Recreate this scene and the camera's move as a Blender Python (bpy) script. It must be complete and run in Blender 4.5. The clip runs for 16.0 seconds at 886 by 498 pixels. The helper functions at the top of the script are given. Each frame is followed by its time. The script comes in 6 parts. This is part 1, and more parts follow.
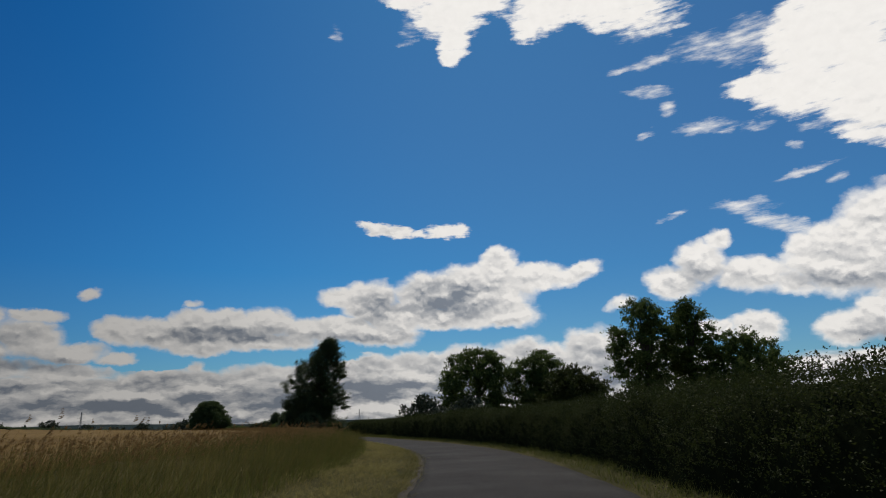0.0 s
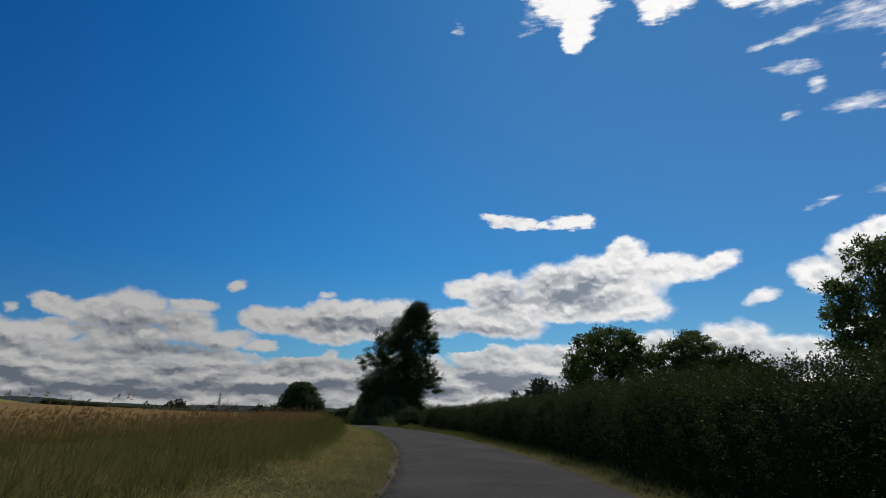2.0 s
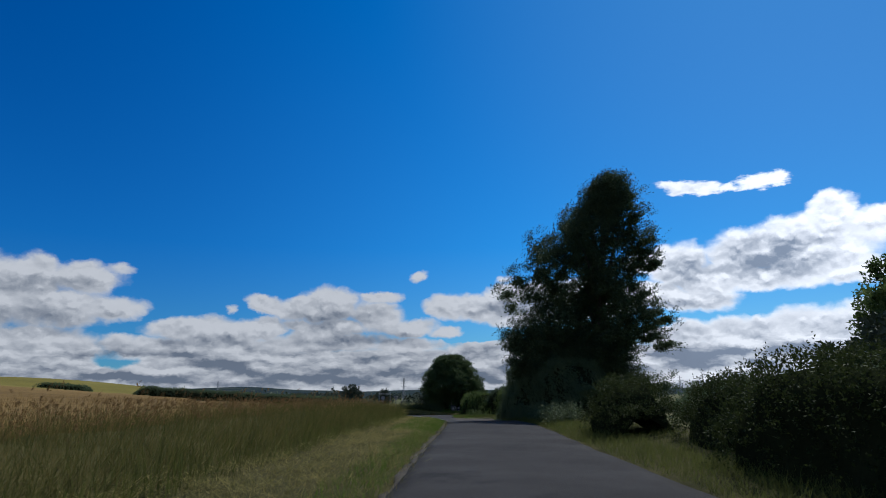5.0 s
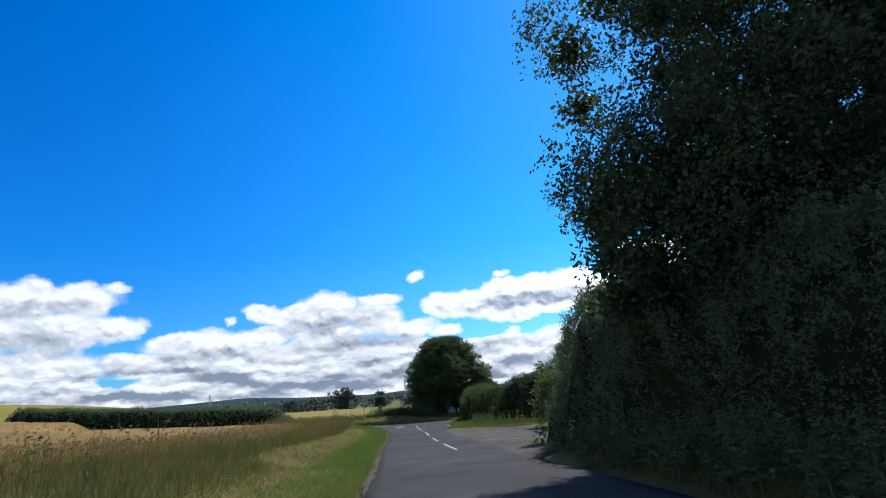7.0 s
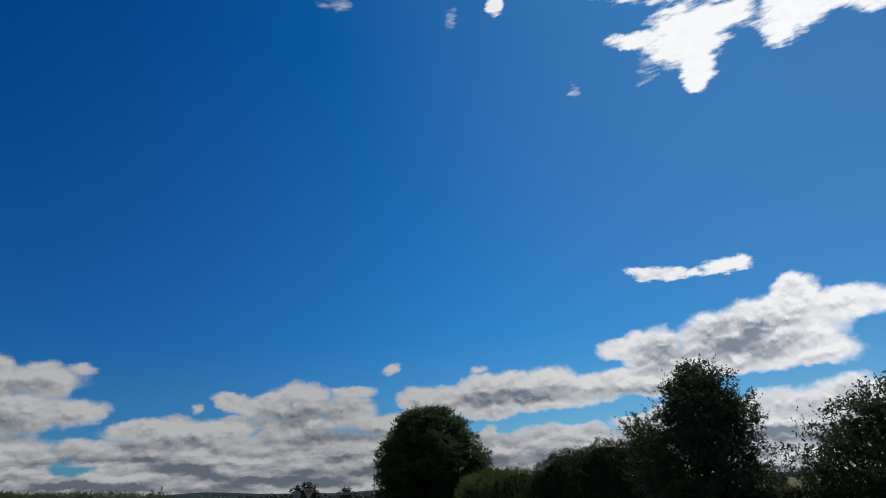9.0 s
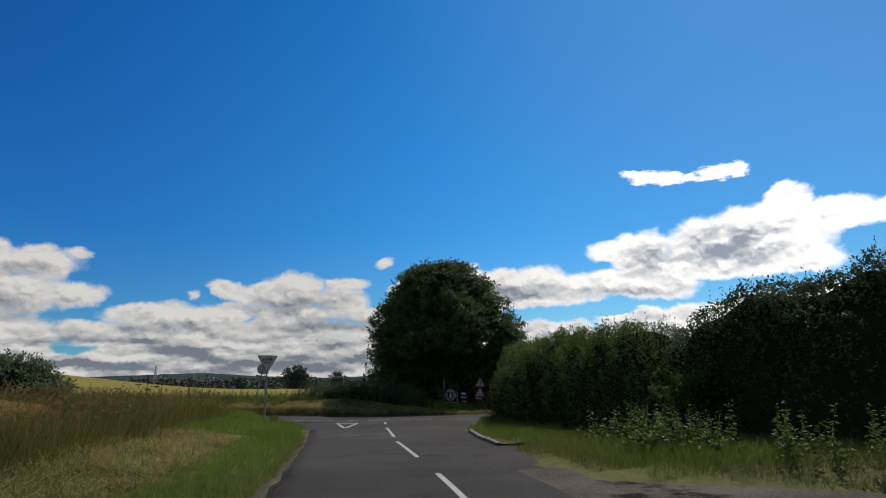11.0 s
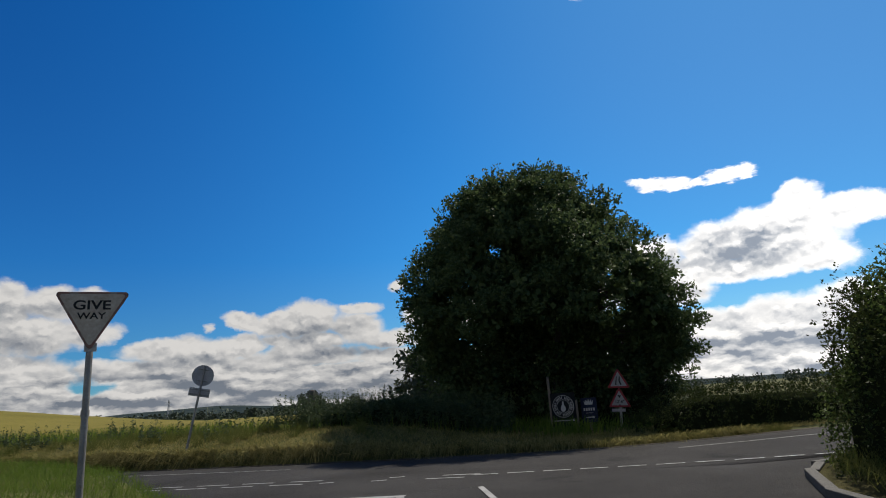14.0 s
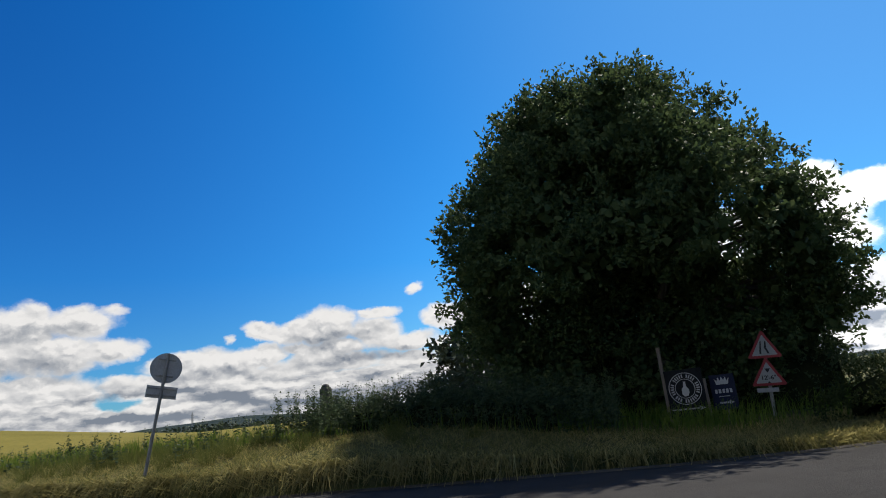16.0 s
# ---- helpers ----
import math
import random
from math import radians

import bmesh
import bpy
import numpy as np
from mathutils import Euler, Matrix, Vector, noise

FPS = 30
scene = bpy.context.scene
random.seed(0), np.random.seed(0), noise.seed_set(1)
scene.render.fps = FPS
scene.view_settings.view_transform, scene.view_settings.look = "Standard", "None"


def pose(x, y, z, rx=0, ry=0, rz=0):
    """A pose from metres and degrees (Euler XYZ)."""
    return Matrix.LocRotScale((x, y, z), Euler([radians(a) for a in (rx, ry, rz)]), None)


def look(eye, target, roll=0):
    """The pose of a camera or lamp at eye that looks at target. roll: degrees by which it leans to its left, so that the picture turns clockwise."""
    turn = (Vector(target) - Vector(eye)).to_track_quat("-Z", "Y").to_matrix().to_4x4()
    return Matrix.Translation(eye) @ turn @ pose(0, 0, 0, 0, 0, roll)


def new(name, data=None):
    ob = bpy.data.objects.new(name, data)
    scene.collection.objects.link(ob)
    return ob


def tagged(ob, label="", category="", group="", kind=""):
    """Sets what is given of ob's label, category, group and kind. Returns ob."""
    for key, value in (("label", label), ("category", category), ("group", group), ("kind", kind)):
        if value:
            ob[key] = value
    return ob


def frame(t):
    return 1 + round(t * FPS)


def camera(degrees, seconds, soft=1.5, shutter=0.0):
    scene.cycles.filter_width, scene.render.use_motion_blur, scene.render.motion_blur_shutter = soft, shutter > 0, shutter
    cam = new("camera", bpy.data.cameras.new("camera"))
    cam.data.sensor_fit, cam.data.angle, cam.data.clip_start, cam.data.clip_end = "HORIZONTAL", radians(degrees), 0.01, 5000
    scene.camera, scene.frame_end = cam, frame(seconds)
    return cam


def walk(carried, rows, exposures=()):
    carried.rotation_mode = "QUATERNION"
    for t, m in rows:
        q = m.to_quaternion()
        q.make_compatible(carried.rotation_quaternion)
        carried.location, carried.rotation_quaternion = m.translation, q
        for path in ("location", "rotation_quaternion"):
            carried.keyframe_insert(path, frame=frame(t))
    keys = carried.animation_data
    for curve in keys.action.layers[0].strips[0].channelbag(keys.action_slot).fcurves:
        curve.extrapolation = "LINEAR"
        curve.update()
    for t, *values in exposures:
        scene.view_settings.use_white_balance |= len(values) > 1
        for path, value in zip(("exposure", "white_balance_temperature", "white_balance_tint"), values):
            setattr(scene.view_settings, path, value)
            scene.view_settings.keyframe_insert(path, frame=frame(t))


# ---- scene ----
cam = camera(68.93, 16.0, soft=1.0, shutter=0.03)
PATH = [
    (0.0, pose(0.02, 0.01, 1.36, 104.86, 1.71, 0.30)),
    (0.5, pose(0.52, 6.84, 1.30, 102.30, 0.38, 1.36)),
    (1.0, pose(0.88, 13.50, 1.24, 102.69, 1.50, 4.70)),
    (1.5, pose(0.53, 20.19, 1.21, 104.97, -0.07, 7.41)),
    (2.0, pose(0.21, 26.56, 1.20, 104.27, -0.50, 11.05)),
    (2.5, pose(-0.66, 32.81, 1.20, 105.68, -2.95, 13.33)),
    (3.0, pose(-2.03, 39.16, 1.16, 104.27, -3.20, 15.75)),
    (3.5, pose(-3.64, 45.83, 1.12, 104.42, -1.11, 19.69)),
    (4.0, pose(-5.69, 52.83, 1.12, 102.54, -0.16, 22.19)),
    (4.5, pose(-7.98, 59.83, 1.14, 101.40, 1.91, 26.06)),
    (5.0, pose(-10.48, 66.50, 1.17, 102.76, 0.94, 27.10)),
    (5.2, pose(-11.52, 69.07, 1.17, 102.45, -0.64, 28.53)),
    (7.3, pose(-24.37, 96.41, 1.01, 102.62, 5.08, 27.39)),
    (7.5, pose(-25.36, 98.26, 0.96, 103.62, 2.72, 27.38)),
    (8.0, pose(-27.53, 102.50, 0.79, 106.16, -0.05, 28.07)),
    (8.5, pose(-29.76, 105.92, 0.63, 111.34, 3.06, 26.28)),
    (9.0, pose(-32.03, 109.27, 0.47, 110.71, 2.86, 25.10)),
    (9.5, pose(-34.27, 112.91, 0.33, 103.08, 1.68, 24.98)),
    (10.0, pose(-36.48, 116.64, 0.24, 101.23, -1.29, 22.27)),
    (10.2, pose(-37.30, 117.96, 0.20, 101.55, -0.22, 23.77)),
    (12.5, pose(-46.14, 132.30, -0.21, 101.67, 3.49, 23.53)),
    (13.0, pose(-47.72, 134.67, -0.27, 102.60, 3.01, 25.93)),
    (13.5, pose(-48.97, 136.74, -0.33, 104.66, -0.06, 26.74)),
    (14.0, pose(-50.52, 139.00, -0.39, 103.32, 4.15, 25.71)),
    (14.5, pose(-51.64, 140.68, -0.47, 104.82, 5.12, 24.86)),
    (15.0, pose(-52.60, 141.99, -0.52, 101.22, 0.13, 23.21)),
    (15.5, pose(-53.40, 143.21, -0.52, 101.48, 5.11, 26.22)),
    (16.0, pose(-54.16, 144.23, -0.52, 103.55, 6.73, 27.68)),
]
EXPOSURES = [(0.0, -0.3, 6950, 10), (2.0, -0.12, 6700, 10), (3.5, -0.1, 6350, 10), (5.2, 0.22, 5900, 10), (7.3, 1.1, 5950, 10), (8.0, 0.87, 5950, 10), (8.6, 0.08, 6300, 10),
             (9.0, -0.15, 6500, 10), (9.6, 0.0, 6600, 10), (10.2, 0.25, 6800, 10), (12.5, 0.52, 6950, 10), (13.0, 0.62, 6950, 10), (13.5, 0.48, 6900, 10), (14.0, 0.42, 6900, 10), (16.0, 0.75, 6800, 10)]
walk(cam, PATH, EXPOSURES)

# ---- world and sun ----
SUN_AZ, SUN_EL = 6.0, 49.0      # degrees to the right of +y, and above the ground

world = bpy.data.worlds.new("sky")
scene.world = world
world.use_nodes = True
wt = world.node_tree
wt.nodes.clear()


def add(tree, kind, **put):
    n = tree.nodes.new(kind)
    for k, v in put.items():
        if k == "op":
            n.operation = v
        elif k == "label":
            n.label = v
        else:
            n.inputs[k.replace("_", " ")].default_value = v
    return n


def math_node(tree, op, a, b=None, c=None, clamp=False):
    n = tree.nodes.new("ShaderNodeMath")
    n.operation, n.use_clamp = op, clamp
    for i, v in enumerate((a, b, c)):
        if v is None:
            continue
        if isinstance(v, (int, float)):
            n.inputs[i].default_value = v
        else:
            tree.links.new(v, n.inputs[i])
    return n.outputs[0]


def vec_node(tree, op, a, b=None):
    n = tree.nodes.new("ShaderNodeVectorMath")
    n.operation = op
    for i, v in enumerate((a, b)):
        if v is None:
            continue
        if isinstance(v, (tuple, list)):
            n.inputs[i].default_value = v
        else:
            tree.links.new(v, n.inputs[i])
    return n.outputs["Value" if op == "DOT_PRODUCT" else "Vector"]


def smooth(tree, value, lo, hi, to_lo=0.0, to_hi=1.0):
    n = tree.nodes.new("ShaderNodeMapRange")
    n.interpolation_type = "SMOOTHSTEP"
    for i, v in enumerate((value, lo, hi, to_lo, to_hi)):
        if isinstance(v, (int, float)):
            n.inputs[i].default_value = v
        else:
            tree.links.new(v, n.inputs[i])
    return n.outputs[0]


# Clouds: bearing, height, half width, half height, slope (degrees), weight
CUMULUS = [(-8.9, 10.7, 2.24, 0.84, -0, 1), (-6.5, 10.3, 2.51, 1.88, -1, 1.1), (-4.3, 8.9, 3.26, 1.48, -1, 1), (-0.7, 10.8, 3.66, 1.90, -2, 1.1), (3.4, 10.7, 4.66, 2.59, -2, 1.2),
           (5.1, 13.1, 1.84, 1.65, -3, 1), (8.3, 12.1, 3.51, 1.19, -3, 0.9), (12.1, 12.1, 2.37, 0.83, 18, 0.9), (5.8, 9.0, 2.80, 1.29, -3, 1), (0.3, 8.8, 5.78, 1.09, -2, 1),
           (-7.0, 7.5, 4.45, 0.98, -9, 1)]
ROW = [(-26.4, 7.7, 2.23, 1.20, 2, 1), (-23.5, 7.4, 2.63, 1.13, 1, 1), (-21.3, 8.1, 2.19, 1.39, 1, 1.1), (-18.7, 8.3, 2.72, 1.27, 1, 1.1), (-15.4, 8.5, 2.58, 1.24, 1, 1.1),
       (-11.2, 7.9, 3.63, 1.07, -0, 1), (-8.0, 8.0, 2.07, 1.08, -1, 1), (-4.7, 7.2, 2.79, 0.74, -1, 1), (-18.6, 6.9, 8.51, 0.79, 0, 1), (-20.8, 6.2, 2.45, 0.55, 0, 0.8),
       (15.6, 9.3, 1.24, 0.48, 16, 0.45)]
MOUND = [(-37.3, 7.7, 3.06, 1.69, 7, 1.1), (-42.5, 7.8, 1.77, 0.73, -14, 0.9), (-39.7, 7.4, 2.04, 1.07, 7, 1), (-33.0, 6.8, 2.71, 1.39, -5, 1), (-32.5, 8.5, 1.91, 0.52, 1, 0.8),
         (-29.6, 5.8, 2.53, 0.80, 5, 1), (-26.9, 5.4, 1.41, 0.52, 4, 0.8), (-36.6, 5.8, 3.82, 0.91, 6, 1), (-47.0, 5.6, 2.53, 1.12, 7, 1.1), (-43.5, 5.8, 3.21, 0.86, 7, 1),
         (-39.9, 6.1, 1.64, 0.53, -5, 0.8), (-45.1, 7.3, 0.45, 0.32, 8, 0.5), (-29.0, 10.3, 0.8, 0.45, 6, 0.5), (-21.3, 9.9, 0.8, 0.28, 4, 0.45)]
WEST = [(-59.6, 9.0, 2.03, 1.86, 2, 1.1), (-56.3, 9.3, 2.79, 1.31, 2, 0.9), (-54.0, 10.2, 1.06, 0.54, 2, 0.6), (-58.2, 7.0, 4.43, 1.61, 1, 1), (-54.4, 7.1, 2.62, 1.06, 1, 0.9),
        (-62.0, 7.9, 2.39, 2.70, 2, 1.1), (-58.9, 4.4, 3.95, 1.25, -1, 1), (-48.7, 5.5, 3.23, 1.00, -1, 1), (-44.2, 5.4, 3.37, 0.84, -1, 1), (-42.0, 5.9, 1.86, 0.76, -1, 0.9),
        (-50.4, 4.1, 6.26, 0.98, -1, 1), (-66.4, 6.5, 3.93, 3.46, 2, 1), (-71.3, 5.3, 4.14, 2.48, 1, 1)]
EAST = [(20.0, 10.6, 2.44, 1.32, -6, 1), (22.4, 12.0, 2.12, 1.77, -7, 1), (23.9, 13.7, 1.05, 0.92, -8, 0.9), (26.3, 10.6, 2.98, 1.44, -7, 1), (29.0, 9.6, 2.04, 0.97, -7, 0.9),
        (32.1, 11.1, 3.54, 2.66, -9, 1.2), (35.5, 11.6, 3.82, 4.13, -10, 1.2), (22.3, 6.5, 2.23, 0.82, -4, 0.9), (26.0, 6.4, 2.03, 1.25, -5, 1), (32.2, 5.9, 2.49, 1.33, 6, 1),
        (34.8, 6.6, 2.25, 1.84, -7, 1.1), (40.2, 10.0, 4.89, 4.65, -10, 1.1)]
DECK = [(-38.0, 4.5, 6.5, 1.0, 2, 1), (-46.5, 4.2, 6.0, 1.0, 0, 1), (-30.5, 4.3, 4.0, .7, 0, .9), (-58.0, 4.2, 4.0, 1.1, 0, 1),
        (-6.8, 4.6, 3.66, 1.16, -1, 1), (-1.8, 4.6, 4.20, 1.16, -2, 1), (3.1, 4.7, 4.19, 1.55, -2, 1), (8.0, 4.7, 4.61, 1.93, -2, 1), (13.1, 4.9, 3.39, 2.38, -3, 1.1),
        (17.4, 4.0, 4.94, 1.95, -3, 1), (-14.9, 3.9, 5.07, 1.03, -1, 1), (-22.4, 3.7, 5.07, 0.98, -0, 1), (-7.7, 4.9, 0.58, 0.48, -1, 0.6), (-20.9, 4.7, 0.78, 0.55, -0, 0.7)]
HIGH = [(1.4, 35.1, 3.79, 2.30, -2, 1.1), (1.8, 32.8, 1.70, 1.72, -2, 1), (1.3, 31.4, 1.07, 0.78, -2, 1), (-2.5, 35.8, 3.42, 0.71, -8, 0.9), (5.0, 35.6, 3.44, 1.05, -4, 0.9),
        (10.9, 34.5, 3.45, 1.75, -6, 1), (13.9, 34.5, 4.98, 1.32, 0, 1), (9.1, 33.3, 1.45, 1.16, -6, 0.9), (34.7, 27.5, 5.09, 3.75, -5, 1.2), (37.3, 23.0, 4.76, 3.42, -17, 1.2),
        (29.0, 25.3, 2.83, 1.05, 0, 1), (32.1, 24.5, 3.85, 2.20, -5, 1.1), (36.0, 19.9, 2.46, 0.89, -26, 0.8), (1.1, 40.6, 13.81, 2.47, -15, 1), (15.3, 35.5, 8.18, 2.67, -24, 1),
        (-17.0, 40.9, 0.86, 0.79, -6, 0.8)]
FIBRES = [(20.4, 28.9, 2.25, 0.50, 6, 0.8), (17.7, 28.7, 1.11, 0.37, 4, 0.6), (20.0, 26.5, 2.27, 0.55, -10, 0.75), (21.4, 25.0, 0.85, 0.70, 9, 0.8), (24.4, 22.9, 2.74, 0.63, -5, 0.8),
          (28.3, 22.2, 1.46, 0.40, -4, 0.7), (19.1, 23.0, 1.15, 0.34, 22, 0.7), (30.9, 20.1, 0.73, 0.39, -13, 0.7), (31.4, 18.0, 2.45, 0.35, 7, 0.75), (33.2, 17.1, 0.92, 0.34, 16, 0.7),
          (26.5, 16.2, 2.73, 0.54, -5, 0.8)]
FIBRES_2 = [(33.1, 21.3, 2.02, 0.38, 1, 0.7), (25.5, 29.2, 3.46, 1.14, -0, 0.75), (20.6, 16.1, 1.30, 0.24, 18, 0.6), (-2.7, 32.6, 1.24, 0.27, 10, 0.7), (-2.5, 33.9, 1.31, 0.86, 24, 0.5),
            (-9.8, 33.2, 0.63, 0.68, -22, 0.55), (29.0, 28.8, 3.46, 1.73, 5, 0.85), (18.8, 32.3, 2.49, 1.56, -18, 0.7), (28.9, 14.3, 4.07, 0.71, -22, 0.9), (-21.7, 40.1, 0.76, 0.85, -35, 0.6),
            (-34.6, 41.6, 1.83, 0.78, 3, 0.6)]
LENS = [(-4.7, 16.5, 2.39, 0.60, -4, 1), (-6.4, 16.9, 1.55, 0.40, -13, 0.9), (-2.0, 16.3, 0.83, 0.35, -1, 0.8), (0.5, 16.4, 2.09, 0.65, 0, 1), (1.8, 16.5, 0.73, 0.65, -2, 0.8)]
BELLY = [(0.3, 10.3, 3.76, 1.69, -2, 0.8), (-5.8, 9.8, 1.81, 1.19, -1, 0.45), (-18.7, 7.4, 5.41, 0.61, 1, 0.85), (-21.7, 7.2, 2.60, 0.46, 1, 0.6), (-9.2, 7.2, 4.87, 0.39, -1, 0.3),
         (-33.0, 5.0, 3.51, 0.45, 1, 0.8), (-34.5, 5.0, 3.04, 0.55, 5, 0.6), (-37.3, 6.5, 3.16, 0.82, 6, 0.35), (-46.8, 4.8, 2.31, 0.33, 7, 0.5), (-45.1, 2.2, 3.22, 0.50, 5, 0.6),
         (-60.1, 5.8, 4.23, 0.83, 0, 0.4), (-59.3, 8.8, 3.28, 0.42, 2, 0.25), (-47.8, 4.5, 3.04, 0.37, -1, 0.45), (32.6, 9.4, 2.92, 0.59, -8, 0.3), (22.4, 10.8, 1.93, 0.84, -6, 0.22),
         (33.9, 5.2, 1.72, 0.74, -6, 0.4)]
# unseen clouds added behind the view, as fill light on the sides facing it
FILL_CLOUDS = [(84, 24, 16, 8, 0, 1), (128, 16, 20, 7, 0, 1), (158, 30, 18, 10, 0, 1), (-168, 18, 14, 8, 0, 1), (-140, 34, 22, 11, 0, 1),
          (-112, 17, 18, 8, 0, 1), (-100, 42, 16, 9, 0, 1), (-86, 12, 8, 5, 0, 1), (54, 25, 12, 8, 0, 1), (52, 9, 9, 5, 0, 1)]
GAP = [(-53.6, 3.0, 2.0, .8, 0, 1), (-24.5, 5.0, 3.2, .5, 0, .9), (-11.5, 5.6, 5.0, .45, 0, .9)]
# the dark undersides of the far deck
DARK = [(-47.0, 2.9, 4.2, .38, 0, .8), (-42.0, 1.5, 9.0, .5, 0, .7), (-33.5, 2.2, 6.0, .45, 0, .7), (-24.0, 1.6, 7.0, .6, 0, .9), (-14.0, 2.2, 5.0, .7, 0, .9), (-6.0, 2.6, 4.0, .9, 0, .9),
        (2.0, 2.6, 5.0, .8, 0, .9), (12.5, 3.4, 4.0, 1.2, -3, .5), (-56.0, 1.9, 4.0, .5, 0, .4)]


def cloud_group(name, blobs):
    """The thickness of one bank of cloud at a bearing and height in degrees."""
    g = bpy.data.node_groups.new(name, "ShaderNodeTree")
    g.interface.new_socket("Place", in_out="INPUT", socket_type="NodeSocketVector")
    g.interface.new_socket("Thickness", in_out="OUTPUT", socket_type="NodeSocketFloat")
    place, total = g.nodes.new("NodeGroupInput").outputs[0], None
    for az, el, ra, re, slope, weight in blobs:
        c, n = math.cos(radians(slope)), math.sin(radians(slope))
        d = vec_node(g, "SUBTRACT", place, (az, el, 0))
        along = vec_node(g, "DOT_PRODUCT", d, (c / ra / 1.08, n / ra / 1.08, 0))
        across = vec_node(g, "DOT_PRODUCT", d, (-n / re / 1.10, c / re / 1.10, 0))
        far = math_node(g, "MULTIPLY_ADD", along, along, math_node(g, "MULTIPLY", across, across))
        v = math_node(g, "MULTIPLY_ADD", far, -weight, weight)
        total = v if total is None else math_node(g, "SMOOTH_MAX", total, v, 0.18)
    g.links.new(total, g.nodes.new("NodeGroupOutput").inputs[0])
    return g


def clouds_at(place, *lists):
    total = None
    for k, blobs in enumerate(lists):
        n = wt.nodes.new("ShaderNodeGroup")
        n.node_tree = cloud_group("cloud_bank", blobs)
        wt.links.new(place, n.inputs[0])
        total = n.outputs[0] if total is None else math_node(wt, "SMOOTH_MAX", total, n.outputs[0], 0.15)
    return total


def sky_noise(place, scale, detail, rough):
    n = add(wt, "ShaderNodeTexNoise", Scale=scale, Detail=detail, Roughness=rough)
    wt.links.new(place, n.inputs["Vector"])
    return n


way = wt.nodes.new("ShaderNodeTexCoord").outputs["Generated"]
sep = wt.nodes.new("ShaderNodeSeparateXYZ")
wt.links.new(way, sep.inputs[0])
bearing = math_node(wt, "MULTIPLY", math_node(wt, "ARCTAN2", sep.outputs[0], sep.outputs[1]), 180 / math.pi)
height = math_node(wt, "MULTIPLY", math_node(wt, "ARCSINE", sep.outputs[2]), 180 / math.pi)
both = wt.nodes.new("ShaderNodeCombineXYZ")
wt.links.new(bearing, both.inputs[0])
wt.links.new(height, both.inputs[1])
place = both.outputs[0]
flat = vec_node(wt, "MULTIPLY", place, (1.0, 1.35, 1.0))   # billows are a little wider than high

# edges: a small wander, and lumps at several sizes
wander = sky_noise(flat, 0.9, 5.0, 0.60)
bent = vec_node(wt, "ADD", place, vec_node(wt, "MULTIPLY", vec_node(wt, "SUBTRACT", wander.outputs["Color"], (0.5, 0.5, 0.5)), (1.2, 0.8, 0)))


def billows(at):
    """Rounded heads of cloud, each with smaller ones on it."""
    n = wt.nodes.new("ShaderNodeTexVoronoi")
    n.voronoi_dimensions, n.feature = "2D", "SMOOTH_F1"
    for k, v in (("Scale", 0.50), ("Detail", 1.0), ("Roughness", 0.40), ("Lacunarity", 2.3), ("Smoothness", 0.8)):
        n.inputs[k].default_value = v
    wt.links.new(at, n.inputs["Vector"])
    fine = sky_noise(at, 0.7, 7.0, 0.52).outputs[0]
    return math_node(wt, "MULTIPLY_ADD", n.outputs["Distance"], -0.55, math_node(wt, "MULTIPLY_ADD", fine, 0.75, -0.02))


loose = vec_node(wt, "MULTIPLY", bent, (1.0, 1.25, 1.0))
puff = billows(loose)
puff_above = billows(vec_node(wt, "ADD", loose, (0.10, 0.34, 0)))
ragged = math_node(wt, "MULTIPLY_ADD", puff, 1.0, -0.05)
# the torn fringes are drawn out in fibres that rise to the right
fibre_map = wt.nodes.new("ShaderNodeMapping")
fibre_map.inputs["Rotation"].default_value = (0, 0, radians(-12))
fibre_map.inputs["Scale"].default_value = (0.42, 1.9, 1)
wt.links.new(place, fibre_map.inputs[0])
fibre = sky_noise(fibre_map.outputs[0], 0.9, 7.0, 0.62).outputs[0]
streaky = math_node(wt, "ADD", math_node(wt, "MULTIPLY_ADD", fibre, 2.4, -1.22), math_node(wt, "MULTIPLY", ragged, 0.5))
solid = math_node(wt, "ADD", clouds_at(bent, CUMULUS, ROW, MOUND, WEST, EAST, FILL_CLOUDS), ragged)
solid = math_node(wt, "MAXIMUM", solid, math_node(wt, "ADD", clouds_at(bent, HIGH, LENS), streaky))

thin = math_node(wt, "ADD", clouds_at(bent, FIBRES, FIBRES_2), math_node(wt, "MULTIPLY_ADD", fibre, 3.0, -1.74))

# the deck low over the horizon: long rolls, one behind the other
roll_place = vec_node(wt, "MULTIPLY", bent, (0.20, 0.72, 1.0))
rolls = sky_noise(roll_place, 1.0, 6.0, 0.52).outputs[0]
rolls_above = sky_noise(vec_node(wt, "ADD", roll_place, (0.03, 0.36, 0)), 1.0, 5.0, 0.50).outputs[0]
low = smooth(wt, height, 3.2, 5.0, 1.0, 0.0)
deck = math_node(wt, "ADD", clouds_at(bent, DECK), ragged)
deck = math_node(wt, "MAXIMUM", deck, math_node(wt, "MULTIPLY_ADD", smooth(wt, height, 3.0, 5.6, 1.0, -1.4), 1.0, math_node(wt, "MULTIPLY_ADD", rolls, 1.6, -0.75)))
deck = math_node(wt, "SUBTRACT", deck, math_node(wt, "MAXIMUM", math_node(wt, "MULTIPLY", clouds_at(bent, GAP), 1.6), 0.0))
thick = math_node(wt, "MAXIMUM", solid, deck)
cover = math_node(wt, "MAXIMUM", smooth(wt, thick, -0.22, 0.56), smooth(wt, thin, -0.25, 1.35, 0.0, 0.95))

